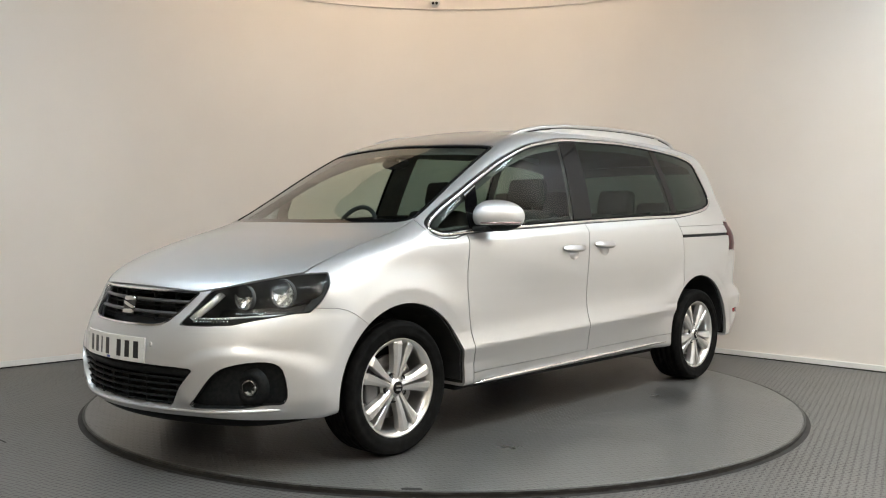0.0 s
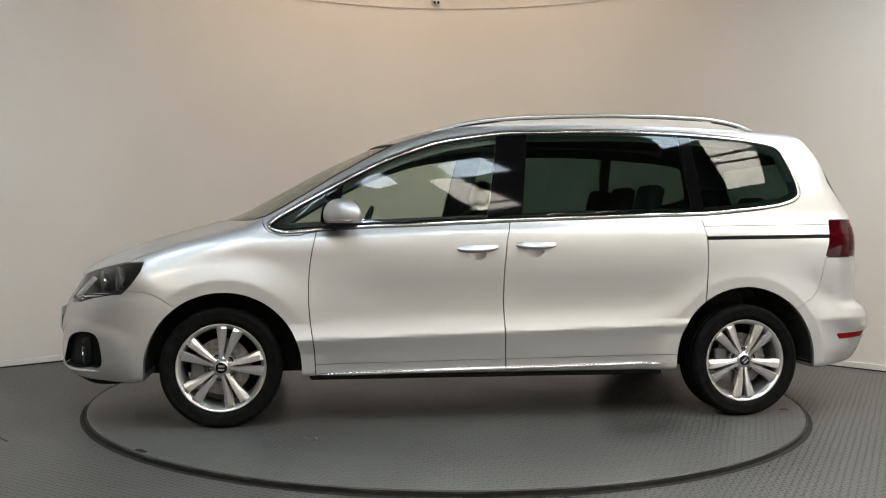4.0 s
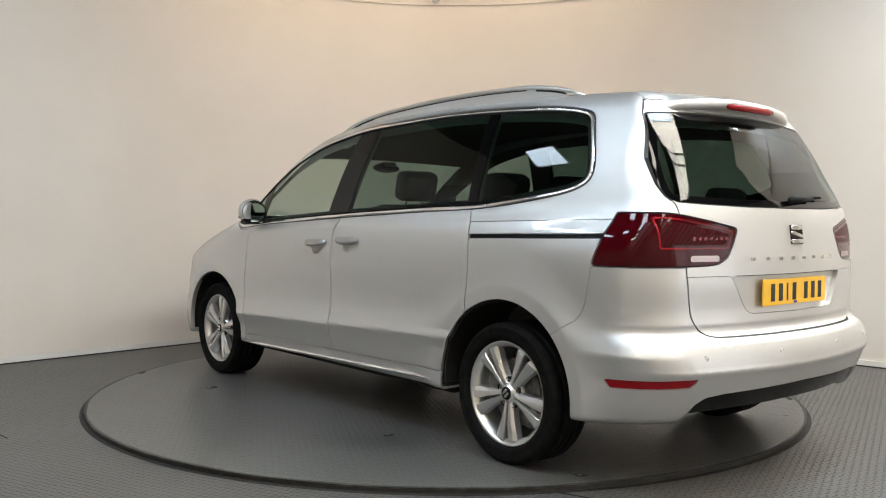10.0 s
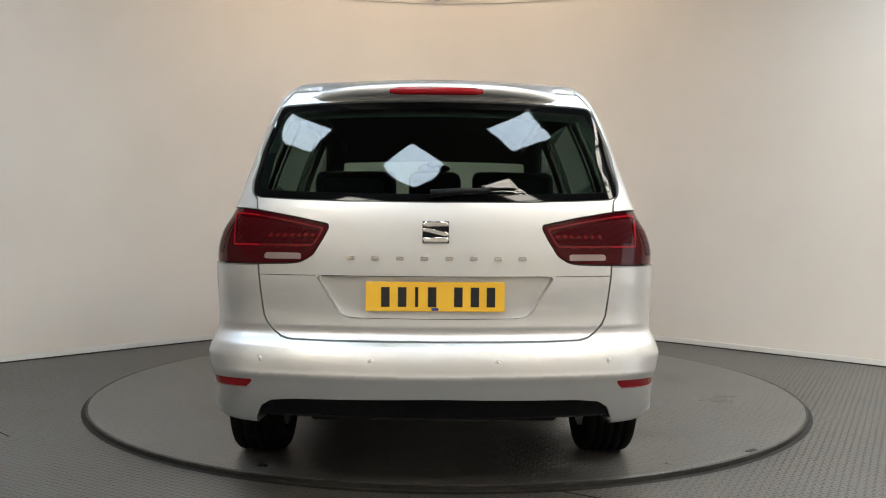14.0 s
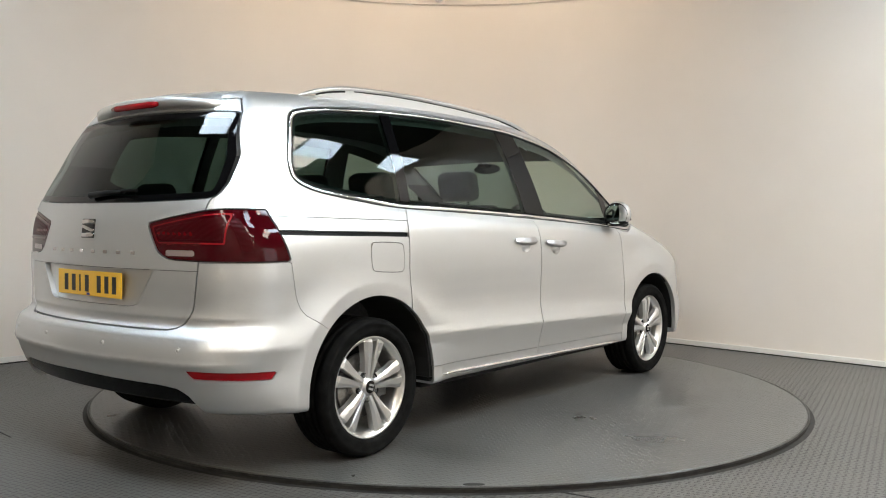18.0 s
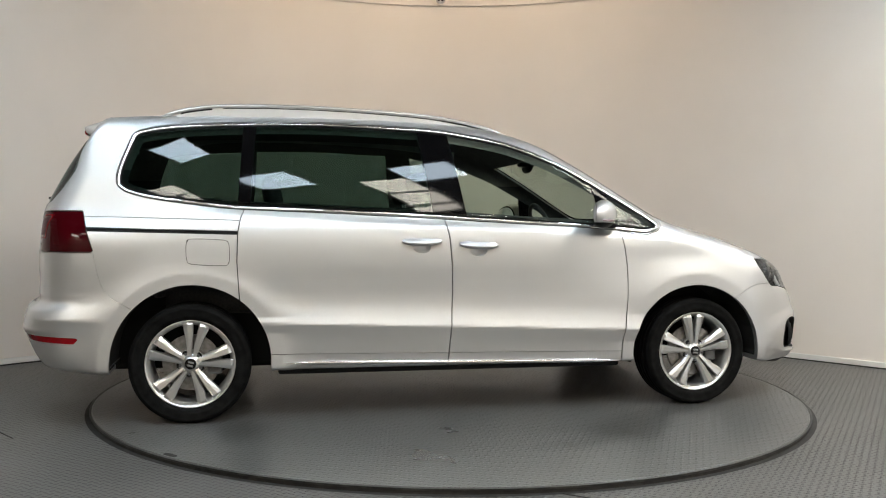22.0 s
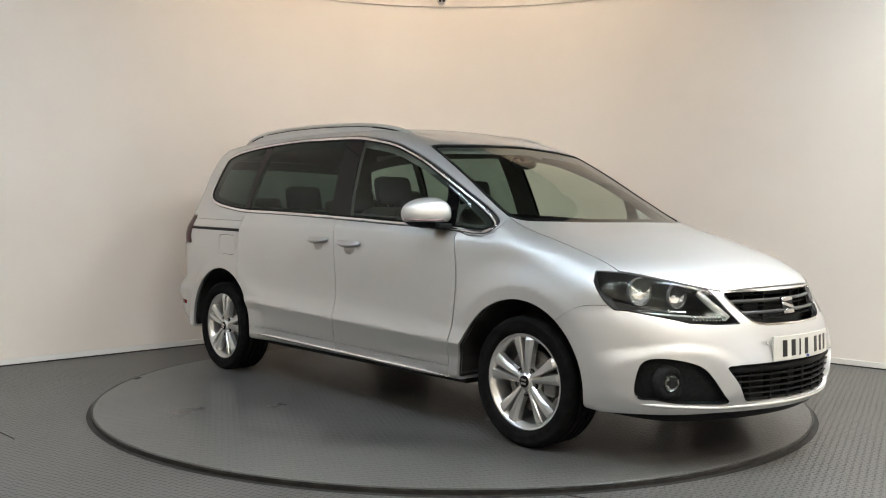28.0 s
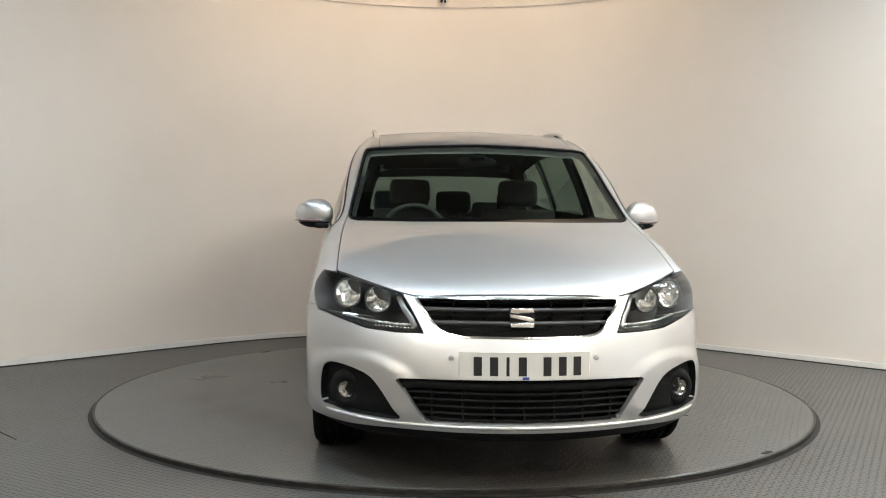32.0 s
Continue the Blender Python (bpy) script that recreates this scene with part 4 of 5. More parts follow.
def seam_line(m):
    return m[0][:, 2] - (1.110 - (m[0][:, 0] + 1.99) * 0.0205)


# the thin joint over the sliding-door track
zone, other = cut(rest, np.maximum.reduce([rest[0][:, 0] + 1.206, 0.5 - rest[0][:, 1], -2.0 - rest[0][:, 0], np.abs(seam_line(rest)) - 0.04]))
rest = merged(other, cut(zone, 0.0017 - seam_line(zone))[0], cut(zone, seam_line(zone) + 0.0017)[0])
roof, rest = take2(rest, lambda m: np.maximum.reduce([m[0][:, 1] - 0.575, 1.4 - m[0][:, 2]]), 0.0015)
skin("roof", both(roof), SILVER, car, flange=0.01)
skin("body_side", rest, SILVER, car, flange=0.012)
right = mirrored(rest)
flap, right = take2(right, lambda m: outline(m, "side", FLAP, m[0][:, 1] + 0.5), 0.0016)
skin("body_side", right, SILVER, car, flange=0.012)
skin("fuel_flap", flap, SILVER, car, flange=0.008)

# inner lining that closes the shell behind the joints
for g, tol in ((g_dlo, 0.055), (g_screen, 0.030), (g_back, 0.045), (g_grille, 0.0), (g_intake, 0.0), (g_fog, 0.0), (g_lamp, 0.0)):
    liner = cut(liner, g(liner) + tol)[1]
inner = offset(liner, -0.032)
up, low = cut(inner, 1.36 - inner[0][:, 2])
skin("headliner", both(up), HEADLINER, car, "pale grey roof lining")
skin("inner_trim", both(low), TRIM_DARK, car, "dark interior trim")


# ---- lamps ----
def dome(bm, centre, radii, direction=(1, 0, 0), n=20, steps=7, uneven=0.0):
    """A bowl that opens towards a direction, with uneven facets if wished."""
    m = Matrix.Translation(centre) @ Vector(direction).to_track_quat("Z", "Y").to_matrix().to_4x4() @ Matrix.Diagonal((radii[0], radii[1], radii[2], 1))
    prof = [(math.sin(a), -math.cos(a)) for a in [math.pi / 2 * i / steps for i in range(steps + 1)]]
    rng = random.Random(7)
    for k, ring in enumerate(revolve(bm, prof, n, "z", m)):
        for v in ring[1:-1]:
            v.co += Vector([rng.uniform(-uneven, uneven) for _ in range(3)])


def ellipsoid(bm, centre, radii, u=20, v=12, m=None):
    r = bmesh.ops.create_uvsphere(bm, u_segments=u, v_segments=v, radius=1.0)["verts"]
    mm = Matrix.Translation(centre) @ Matrix.Diagonal((*radii, 1))
    bmesh.ops.transform(bm, matrix=(m @ mm) if m is not None else mm, verts=r)


def sweep(bm, pts, w, h, n=10, up=(0, 0, 1), taper=None):
    """A rounded bar along a path, w across and h high."""
    rings = []
    for i, p in enumerate(pts):
        p = Vector(p)
        d = (Vector(pts[min(i + 1, len(pts) - 1)]) - Vector(pts[max(i - 1, 0)])).normalized()
        s = d.cross(Vector(up)).normalized()
        t = s.cross(d)
        k = taper[i] if taper else 1.0
        rings.append([bm.verts.new(p + s * (w * k * math.cos(2 * math.pi * j / n)) + t * (h * k * math.sin(2 * math.pi * j / n))) for j in range(n)])
    for a, b in zip(rings, rings[1:]):
        for j in range(n):
            bm.faces.new((a[j], b[j], b[(j + 1) % n], a[(j + 1) % n]))
    bm.faces.new(rings[0][::-1])
    bm.faces.new(rings[-1])


sweep(bm_lip, lip, 0.014, 0.0095, 10, taper=[0.1, 0.3, 0.55, 0.8] + [1] * (len(lip) - 8) + [0.8, 0.55, 0.3, 0.1])
part("bumper_lip", bm_lip, SILVER, bumper_f, "rounded lower lip", smooth=True)

for sgn in (1, -1):
    f = (lambda q: q) if sgn > 0 else mirrored
    hl = skin("headlight", f(lamp), LAMP_GLASS, car, "clear-lensed headlight with a dark housing")
    skin("housing", f(pocket(lamp, 0.16)), LAMP_BLACK, hl, "black lamp housing")
    for nm, c, r, d in (("high_beam", (2.122, 0.578, 0.772), 0.052, (1, 0.18, 0.0)), ("dipped_beam", (2.015, 0.708, 0.792), 0.059, (1, 0.30, 0.0))):
        bm = bmesh.new()
        c = (c[0], c[1] * sgn, c[2])
        d = (d[0], d[1] * sgn, d[2])
        dome(bm, c, (r, r, 0.045), d, 15, 5, 0.003)
        part(nm, bm, BOWL, hl, "bright faceted reflector bowl")
        bm = bmesh.new()
        ellipsoid(bm, Vector(c) - Vector(d).normalized() * 0.020, (0.010, 0.010, 0.010), 14, 8)
        part("bulb_shield", bm, CHROME, hl, smooth=True)
        bm = bmesh.new()
        q = Vector(d).to_track_quat("Z", "Y").to_matrix().to_4x4()
        revolve(bm, [(r - 0.002, -0.004), (r, 0.004), (r + 0.006, 0.004), (r + 0.007, -0.012)], 28, "z", Matrix.Translation(c) @ q)
        part("bezel", bm, LAMP_BLACK, hl, smooth=True)
    bm = bmesh.new()
    pts = [(2.262 - 0.50 * (y - 0.44) - 0.75 * max(y - 0.6, 0), y * sgn, 0.682 + 0.10 * max(y - 0.5, 0) ** 1.1 + 0.0) for y in (0.44, 0.50, 0.56, 0.62, 0.68, 0.73)]
    sweep(bm, pts, 0.004, 0.0045, 8)
    part("daytime_strip", bm, LAMP_SATIN, hl, "ribbed silver light strip", smooth=True)
    bm = bmesh.new()
    sweep(bm, [(on_body(y, z, 1.9, 2.6) - d, y * sgn, z) for y, z, d in ((0.492, 0.790, 0.045), (0.470, 0.745, 0.035), (0.440, 0.705, 0.028), (0.425, 0.675, 0.024))], 0.008, 0.016, 8)
    part("inner_reflector", bm, LAMP_SATIN, hl, "bright satin inner fin", smooth=True)
    for k in range(1):
        bm = bmesh.new()
        sweep(bm, [(on_body(y, 0.700, 1.7, 2.6) - 0.030, y * sgn, 0.716 - 0.010 * k - 0.05 * (0.76 - y)) for y in (0.775, 0.72, 0.66, 0.60)], 0.004, 0.0025, 6)
        part("trim_blade", bm, REFLECTOR, hl, "small bright trim blade")
    for k in range(11):
        for j in range(2):
            bm = bmesh.new()
            y, z = 0.585 - 0.0145 * k, 0.676 + 0.013 * j - 0.0006 * k
            ellipsoid(bm, (on_body(y, z, 1.9, 2.6) - 0.020, y * sgn, z), (0.004, 0.0052, 0.0042), 8, 6)
            part("daytime_led", bm, REFLECTOR, hl, "small clear light cell", smooth=True)
    # tail lamps
    for nm, ms, par in (("tail_lamp_outer", tail_out, car), ("tail_lamp_inner", tail_in, tailgate)):
        base = skin(nm, f(offset(ms, -0.004)), RED_DEEP, par, "dark red tail lamp", flange=0.012)
        gz = lambda m, a, b: np.maximum(a - m[0][:, 2], m[0][:, 2] - b)
        guide = lambda m: np.maximum.reduce([g_tail(m), 0.978 - m[0][:, 2], m[0][:, 1] - 0.800])
        glow = cut(ms, guide(ms) + 0.0160)[0]
        glow = cut(glow, -(guide(glow) + 0.0220))[0]
        skin("light_guide", f(offset(glow, -0.0022)), RED_GUIDE if nm == "tail_lamp_outer" else RED_SOFT, base, "bright red light guide")
        field = cut(ms, guide(ms) + 0.032)[0]
        if len(field[0]):
            skin("reflector_field", f(offset(field, -0.0026)), RED_MID, base, "ribbed red reflector field")
        if nm == "tail_lamp_inner":
            for k in range(7):
                y0 = 0.455 + 0.028 * k
                cell = cut(ms, np.maximum.reduce([gz(ms, 1.026, 1.046), y0 - ms[0][:, 1], ms[0][:, 1] - y0 - 0.017]))[0]
                skin("light_cell", f(offset(cell, -0.0018)), RED_SOFT, base, "small bright red light cell", flange=0.003)
            line = cut(ms, np.maximum(gz(ms, 0.9895, 0.9945), g_tail(ms) + 0.03))[0]
            skin("light_line", f(offset(line, -0.0018)), RED_SOFT, base, "thin bright red light line", flange=0.003)
            rev = cut(ms, np.maximum.reduce([gz(ms, 0.944, 0.968), 0.51 - ms[0][:, 1], ms[0][:, 1] - 0.655]))[0]
            skin("reversing_light", f(offset(rev, -0.0025)), CLEAR_LENS, base, "clear reversing light")
        else:
            side = cut(ms, np.maximum.reduce([gz(ms, 0.96, 1.10), -2.165 - ms[0][:, 0] + (1.03 - ms[0][:, 2]) * 0.2, ms[0][:, 0] + 2.125 - (1.03 - ms[0][:, 2]) * 0.2]))[0]
            if len(side[0]):
                skin("side_marker", f(offset(side, -0.0025)), RED_MID, base, "bright red side lens")

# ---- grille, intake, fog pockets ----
# dark sheets put the shade behind grille and intake into a colour
skin("grille_backing", both(offset(grille, -0.085)), DARK, bumper_f, "dark sheet standing for the shade behind the grille")
skin("intake_backing", both(offset(intake, -0.085)), DARK, bumper_f, "dark sheet standing for the shade behind the intake")


def nose_x(y, z):
    return nose_mid(np.array([z]))[0] - 0.50 * y * y


def slat(name, z, yw, dx, h, material, label=""):
    bm = bmesh.new()
    sweep(bm, [(on_body(abs(y), z, 1.9, 2.6) - dx, y, z) for y in np.linspace(-yw, yw, 21)], 0.012, h, 8)
    return part(name, bm, material, bumper_f, label, smooth=True)


for z, yw in ((0.748, 0.390), (0.697, 0.352)):
    slat("grille_slat", z, yw, 0.026, 0.0085, SATIN_BAR, "satin dark grey grille bar")
for z, yw in ((0.772, 0.40), (0.722, 0.37), (0.670, 0.325)):
    slat("grille_slat", z, yw, 0.052, 0.0035, BLACK_PLASTIC, "thin black grille bar")
for yy in (-0.27, -0.13, 0.13, 0.27):
    bm = bmesh.new()
    xx = on_body(abs(yy), 0.72, 1.9, 2.6)
    box(bm, (xx - 0.080, yy - 0.004, 0.655), (xx - 0.055, yy + 0.004, 0.785))
    part("grille_rib", bm, BLACK_PLASTIC, bumper_f)
for z, yw in ((0.455, 0.475), (0.425, 0.452), (0.398, 0.434), (0.371, 0.418), (0.344, 0.402), (0.320, 0.386)):
    slat("intake_slat", z, yw, 0.028, 0.0050 if z < 0.45 else 0.018, BLACK_PLASTIC)
for yy in np.linspace(-0.36, 0.36, 7):
    bm = bmesh.new()
    xx = on_body(abs(yy), 0.38, 1.9, 2.6)
    box(bm, (xx - 0.060, yy - 0.004, 0.312), (xx - 0.024, yy + 0.004, 0.47))
    part("intake_rib", bm, BLACK_PLASTIC, bumper_f)
ring = cut(grille, -(g_grille(grille) + 0.008))[0]
skin("grille_surround", both(offset(ring, 0.002)), CHROME, bumper_f, "thin chrome grille surround", flange=0.02)
for sgn in (1, -1):
    f = (lambda q: q) if sgn > 0 else mirrored
    pk = skin("fog_pocket", f(pocket(fog, 0.03)), BLACK_PLASTIC, bumper_f, "black plastic fog-lamp pocket")
    d = Vector((1, 0.42 * sgn, 0)).normalized()
    c = Vector((2.186, 0.708 * sgn, 0.405)) - d * 0.003
    q = Matrix.Translation(c) @ d.to_track_quat("Z", "Y").to_matrix().to_4x4()
    bm = bmesh.new()
    revolve(bm, [(0.085, -0.02), (0.068, 0.003), (0.052, 0.006), (0.040, 0.002), (0.037, -0.015), (0.0, -0.02)], 30, "z", q)
    part("fog_bezel", bm, BLACK_PLASTIC, pk, smooth=True)
    bm = bmesh.new()
    dome(bm, c + d * 0.006, (0.036, 0.034, 0.022), d, 11, 4, 0.004)
    part("fog_reflector", bm, FOG_BOWL, pk, "faceted fog-lamp reflector")
    bm = bmesh.new()
    revolve(bm, [(0.037, 0.002), (0.030, 0.008), (0.016, 0.012), (0.0, 0.013)], 26, "z", q)
    part("fog_lens", bm, LAMP_GLASS, pk, "clear fog-lamp lens", smooth=True)


# ---- plates and badges (plain shapes) ----
def plate(parent, x, z, face, material, tilt=0.0, bow=0.0):
    """A registration plate with plain bars; bow bends it round the bumper."""
    root_m = Matrix.Translation((x, 0, z)) @ pose(0, 0, 0, 0, tilt, 0)

    def bent(bm):
        for yc in np.linspace(-0.24, 0.24, 13):
            bmesh.ops.bisect_plane(bm, geom=bm.verts[:] + bm.edges[:] + bm.faces[:], plane_co=(0, yc, 0), plane_no=(0, 1, 0))
        for v in bm.verts:
            v.co.x -= bow * v.co.y ** 2
        return bm

    bm = bmesh.new()
    box(bm, (-0.004, -0.26, -0.0555), (0.004, 0.26, 0.0555), 0.002, root_m)
    pl = part("number_plate", bent(bm), material, parent, "reflective registration plate with plain dark bars")
    s = face
    for yc in (-0.175, -0.112, -0.058, 0.0, 0.098, 0.160, 0.220):
        bm = bmesh.new()
        w_ = 0.016 if abs(yc + 0.058) > 0.01 else 0.006
        box(bm, (s * 0.0041 - 0.0006, s * (yc - 0.012) - w_, -0.038), (s * 0.0041 + 0.0006, s * (yc - 0.012) + w_, 0.036), 0, root_m)
        part("bar", bent(bm), PLATE_INK, pl)
    bm = bmesh.new()
    box(bm, (s * 0.0042 - 0.0006, -0.012, -0.052), (s * 0.0042 + 0.0006, 0.014, -0.042), 0, root_m)
    part("dealer_mark", bent(bm), BLUE_INK, pl)
    return pl


plate(bumper_f, 2.449, 0.540, 1, PLATE_WHITE, -2.0, 0.46)
plate(tailgate, -2.332, 0.808, -1, PLATE_YELLOW, 0.0)


def a_edges(loop, bm):
    """The edges that run round a loop of vertices."""
    ring = set(loop)
    return [e for e in bm.edges if e.verts[0] in ring and e.verts[1] in ring]


def emblem(parent, x, z, face, tilt, k=1.0):
    """Rounded square emblem of two slanted chrome bands on black."""
    m = Matrix.Translation((x, 0, z)) @ pose(0, 0, 0, 0, tilt, 0)
    bm = bmesh.new()
    box(bm, (-0.004, -0.050 * k, -0.042 * k), (0.003, 0.050 * k, 0.042 * k), 0.003, m)
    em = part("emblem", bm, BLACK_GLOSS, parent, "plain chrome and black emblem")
    for outline_ in (((-0.046, 0.040), (0.046, 0.040), (0.049, 0.030), (0.049, 0.021), (-0.030, 0.017), (-0.049, 0.021)),
                     ((-0.049, 0.0175), (-0.030, 0.014), (0.049, -0.002), (0.049, -0.0175), (0.030, -0.014), (-0.049, 0.002)),
                     ((0.046, -0.040), (-0.046, -0.040), (-0.049, -0.030), (-0.049, -0.021), (0.030, -0.017), (0.049, -0.021))):
        bm = bmesh.new()
        vs = [Vector((0.008 * face, y * k * face, zz * k)) for y, zz in outline_]
        a = [bm.verts.new(m @ v) for v in vs]
        b = [bm.verts.new(m @ (v - Vector((0.006 * face, 0, 0)))) for v in vs]
        bm.faces.new(a)
        n_ = len(a)
        for i in range(n_):
            bm.faces.new((a[i], a[(i + 1) % n_], b[(i + 1) % n_], b[i]))
        bmesh.ops.bevel(bm, geom=[e for e in a_edges(a, bm)], offset=0.0045, segments=3, affect="EDGES", profile=0.5)
        part("band", bm, EMBLEM, em, smooth=True)
    return em


emblem(bumper_f, on_body(0.0, 0.718, 1.9, 2.6) - 0.012, 0.718, 1, -12)
emblem(tailgate, -2.333, 1.050, -1, 6)
for i in range(8):
    bm = bmesh.new()
    yy = 0.318 - i * 0.092
    xx = tail_mid(np.array([0.950]))[0] + 0.21 * yy * yy
    box(bm, (xx - 0.003, yy - 0.014, 0.944), (xx + 0.002, yy + 0.014, 0.958), 0.001)
    part("name_bar", bm, EMBLEM, tailgate)
for i in range(3):
    bm = bmesh.new()
    yy = -0.565 - i * 0.022
    xx = tail_mid(np.array([0.865]))[0] + 0.24 * yy * yy
    box(bm, (xx - 0.006, yy - 0.009, 0.856), (xx + 0.002, yy + 0.009, 0.868), 0.001)
    part("model_bar", bm, ALLOY_DARK, tailgate)

# ---- spoiler and high brake light ----


def roof_z(x, y):
    lo, hi = 1.2, 1.9
    for _ in range(30):
        mid = (lo + hi) / 2
        if body(np.array([[x, y, mid]]))[0] < 0:
            lo = mid
        else:
            hi = mid
    return lo


bm = bmesh.new()
cols = []
for yy in np.linspace(-0.57, 0.57, 33):
    e = abs(yy) / 0.57
    x_tip = -2.112 + 0.12 * e**4 + 0.05 * e * e
    z_tip = min(1.632 - 0.030 * e * e - 0.030 * e**6, roof_z(-1.97, yy) + 0.006)
    z0, z1, z2 = (roof_z(x, yy) for x in (-1.88, -1.91, -1.97))
    col = [(-1.88, yy, z0 - 0.012), (-1.91, yy, z1 + 0.003), (-1.97, yy, z2 + 0.005), (x_tip + 0.03, yy, z_tip * 0.75 + (z2 + 0.004) * 0.25 + 0.004),
           (x_tip, yy, z_tip), (x_tip + 0.006, yy, z_tip - 0.028), (x_tip + 0.04, yy, z_tip - 0.040), (-1.97, yy, 1.570 - 0.02 * e**4)]
    cols.append([bm.verts.new(c) for c in col])
for a, b in zip(cols, cols[1:]):
    for j in range(len(a) - 1):
        bm.faces.new((a[j], a[j + 1], b[j + 1], b[j]))
bm.faces.new(cols[0])
bm.faces.new(cols[-1][::-1])
spoiler = part("spoiler", bm, SILVER, tailgate, "roof spoiler over the rear window", smooth=True)
bm = bmesh.new()
sweep(bm, [(-2.110 + 0.05 * (y / 0.6) ** 2, y, 1.606) for y in np.linspace(-0.185, 0.185, 11)], 0.010, 0.015, 10, taper=[0.6] + [1] * 9 + [0.6])
part("high_brake_light", bm, RED_BRIGHT, spoiler, "red high-level brake light", smooth=True)

# ---- rear wiper ----
bm = bmesh.new()
sweep(bm, [(-2.312, 0.02, 1.195), (-2.306, -0.10, 1.205), (-2.298, -0.20, 1.208)], 0.010, 0.012, 8, taper=[1.3, 1, 0.7])
wiper = part("rear_wiper", bm, BLACK_PLASTIC, tailgate, "black rear wiper arm", smooth=True)
bm = bmesh.new()
sweep(bm, [(-2.306, -0.02, 1.203), (-2.298, -0.16, 1.212), (-2.282, -0.30, 1.214)], 0.006, 0.007, 6)
part("blade", bm, RUBBER, wiper)

# ---- wheels ----


def build_wheel(sgn, turn, parent):
    """Local axis y points outwards on the left side; sgn mirrors it."""
    S = Matrix.Diagonal((1, sgn, 1, 1))
    T = S @ pose(0, 0, 0, 0, turn, 0)
    wheel = new("wheel")
    wheel.parent = parent
    bm = bmesh.new()
    R = 0.318
    prof = [(0.226, -0.185), (0.240, -0.200), (0.270, -0.206), (0.298, -0.200), (0.312, -0.186), (R, -0.172)]
    for y0 in (-0.150, -0.112, -0.070, -0.028):
        prof += [(R, y0 - 0.006), (R - 0.008, y0 - 0.005), (R - 0.008, y0 + 0.005), (R, y0 + 0.006)]
    prof += [(R - 0.001, 0.002), (0.311, 0.016), (0.303, 0.024), (0.301, 0.026), (0.290, 0.030), (0.288, 0.0285), (0.268, 0.031), (0.250, 0.028),
             (0.248, 0.026), (0.240, 0.020), (0.232, 0.010), (0.226, 0.0)]
    revolve(bm, prof, 72, "y", S)
    part("tyre", bm, RUBBER, wheel, "black tyre with grooved tread", smooth=True)
    bm = bmesh.new()
    revolve(bm, [(0.205, -0.19), (0.205, -0.03), (0.212, -0.004), (0.222, 0.004), (0.228, 0.012), (0.234, 0.013), (0.236, 0.008), (0.233, -0.002)], 64, "y", T)
    part("rim", bm, ALLOY, wheel, "silver alloy rim", smooth=True)
    for i in range(5):
        a = math.radians(72 * i)
        for side in (-1, 1):
            bm = bmesh.new()
            loops = []
            for r, s0, s1, yc in ((0.040, 0.002, 0.026, -0.004), (0.075, 0.0040, 0.029, 0.0), (0.130, 0.0068, 0.042, 0.005), (0.178, 0.0110, 0.058, 0.008), (0.204, 0.0150, 0.064, 0.009), (0.221, 0.0170, 0.054, 0.000)):
                ring = []
                for s, dy in ((s0, -0.034), (s0 * 1.05, -0.002), (s0 + (s1 - s0) * 0.10, 0.003), (s0 + (s1 - s0) * 0.66, 0.001), (s1 * 1.06, -0.009), (s1 * 1.10, -0.040)):
                    x, z = side * s, r
                    px, pz = x * math.cos(a) + z * math.sin(a), -x * math.sin(a) + z * math.cos(a)
                    ring.append(bm.verts.new(T @ Vector((px, yc + dy, pz))))
                loops.append(ring)
            for p0, p1 in zip(loops, loops[1:]):
                for j in range(5):
                    bm.faces.new((p0[j], p1[j], p1[j + 1], p0[j + 1]))
            part("spoke", bm, ALLOY, wheel)
        bm = bmesh.new()
        aa = a + math.radians(36)
        m = T @ Matrix.Translation((0.056 * math.sin(aa), -0.006, 0.056 * math.cos(aa)))
        revolve(bm, [(0.0185, -0.010), (0.0170, 0.001), (0.0150, 0.001), (0.0140, -0.005), (0.0, -0.005)], 18, "y", m)
        # shallow cup; the shade of a deep hole is put into its colour
        hole = part("bolt_recess", bm, DARK, wheel, "bolt recess, coloured dark for its shade", smooth=True)
        bm = bmesh.new()
        revolve(bm, [(0.0085, -0.006), (0.0085, -0.001), (0.0, -0.0005)], 6, "y", m)
        part("wheel_bolt", bm, ALLOY_DARK, hole)
    bm = bmesh.new()
    revolve(bm, [(0.075, -0.05), (0.070, -0.018), (0.050, -0.010), (0.036, 0.0), (0.034, 0.006), (0.0, 0.006)], 32, "y", T)
    part("hub", bm, ALLOY, wheel, smooth=True)
    bm = bmesh.new()
    revolve(bm, [(0.030, 0.004), (0.029, 0.009), (0.024, 0.011), (0.0, 0.011)], 28, "y", T)
    cap = part("centre_cap", bm, BLACK_GLOSS, wheel, "black centre cap", smooth=True)
    for k in (-1, 1):
        bm = bmesh.new()
        box(bm, (-0.016, 0.0108, 0.003 * k + k * 0.006 - 0.005), (0.016, 0.0128, 0.003 * k + k * 0.006 + 0.005), 0, T @ pose(0, 0, 0, 0, 8, 0))
        part("cap_bar", bm, CHROME, cap)
    bm = bmesh.new()
    revolve(bm, [(0.15, -0.07), (0.15, -0.055), (0.085, -0.055), (0.08, -0.04), (0.0, -0.04)], 48, "y", S)
    part("brake_disc", bm, DISC_STEEL, wheel, "worn steel brake disc", smooth=False)
    bm = bmesh.new()
    box(bm, (0.085, -0.10, -0.065), (0.160, -0.035, 0.065), 0.012, S)
    part("caliper", bm, ALLOY_DARK, wheel, "grey brake caliper")
    return wheel


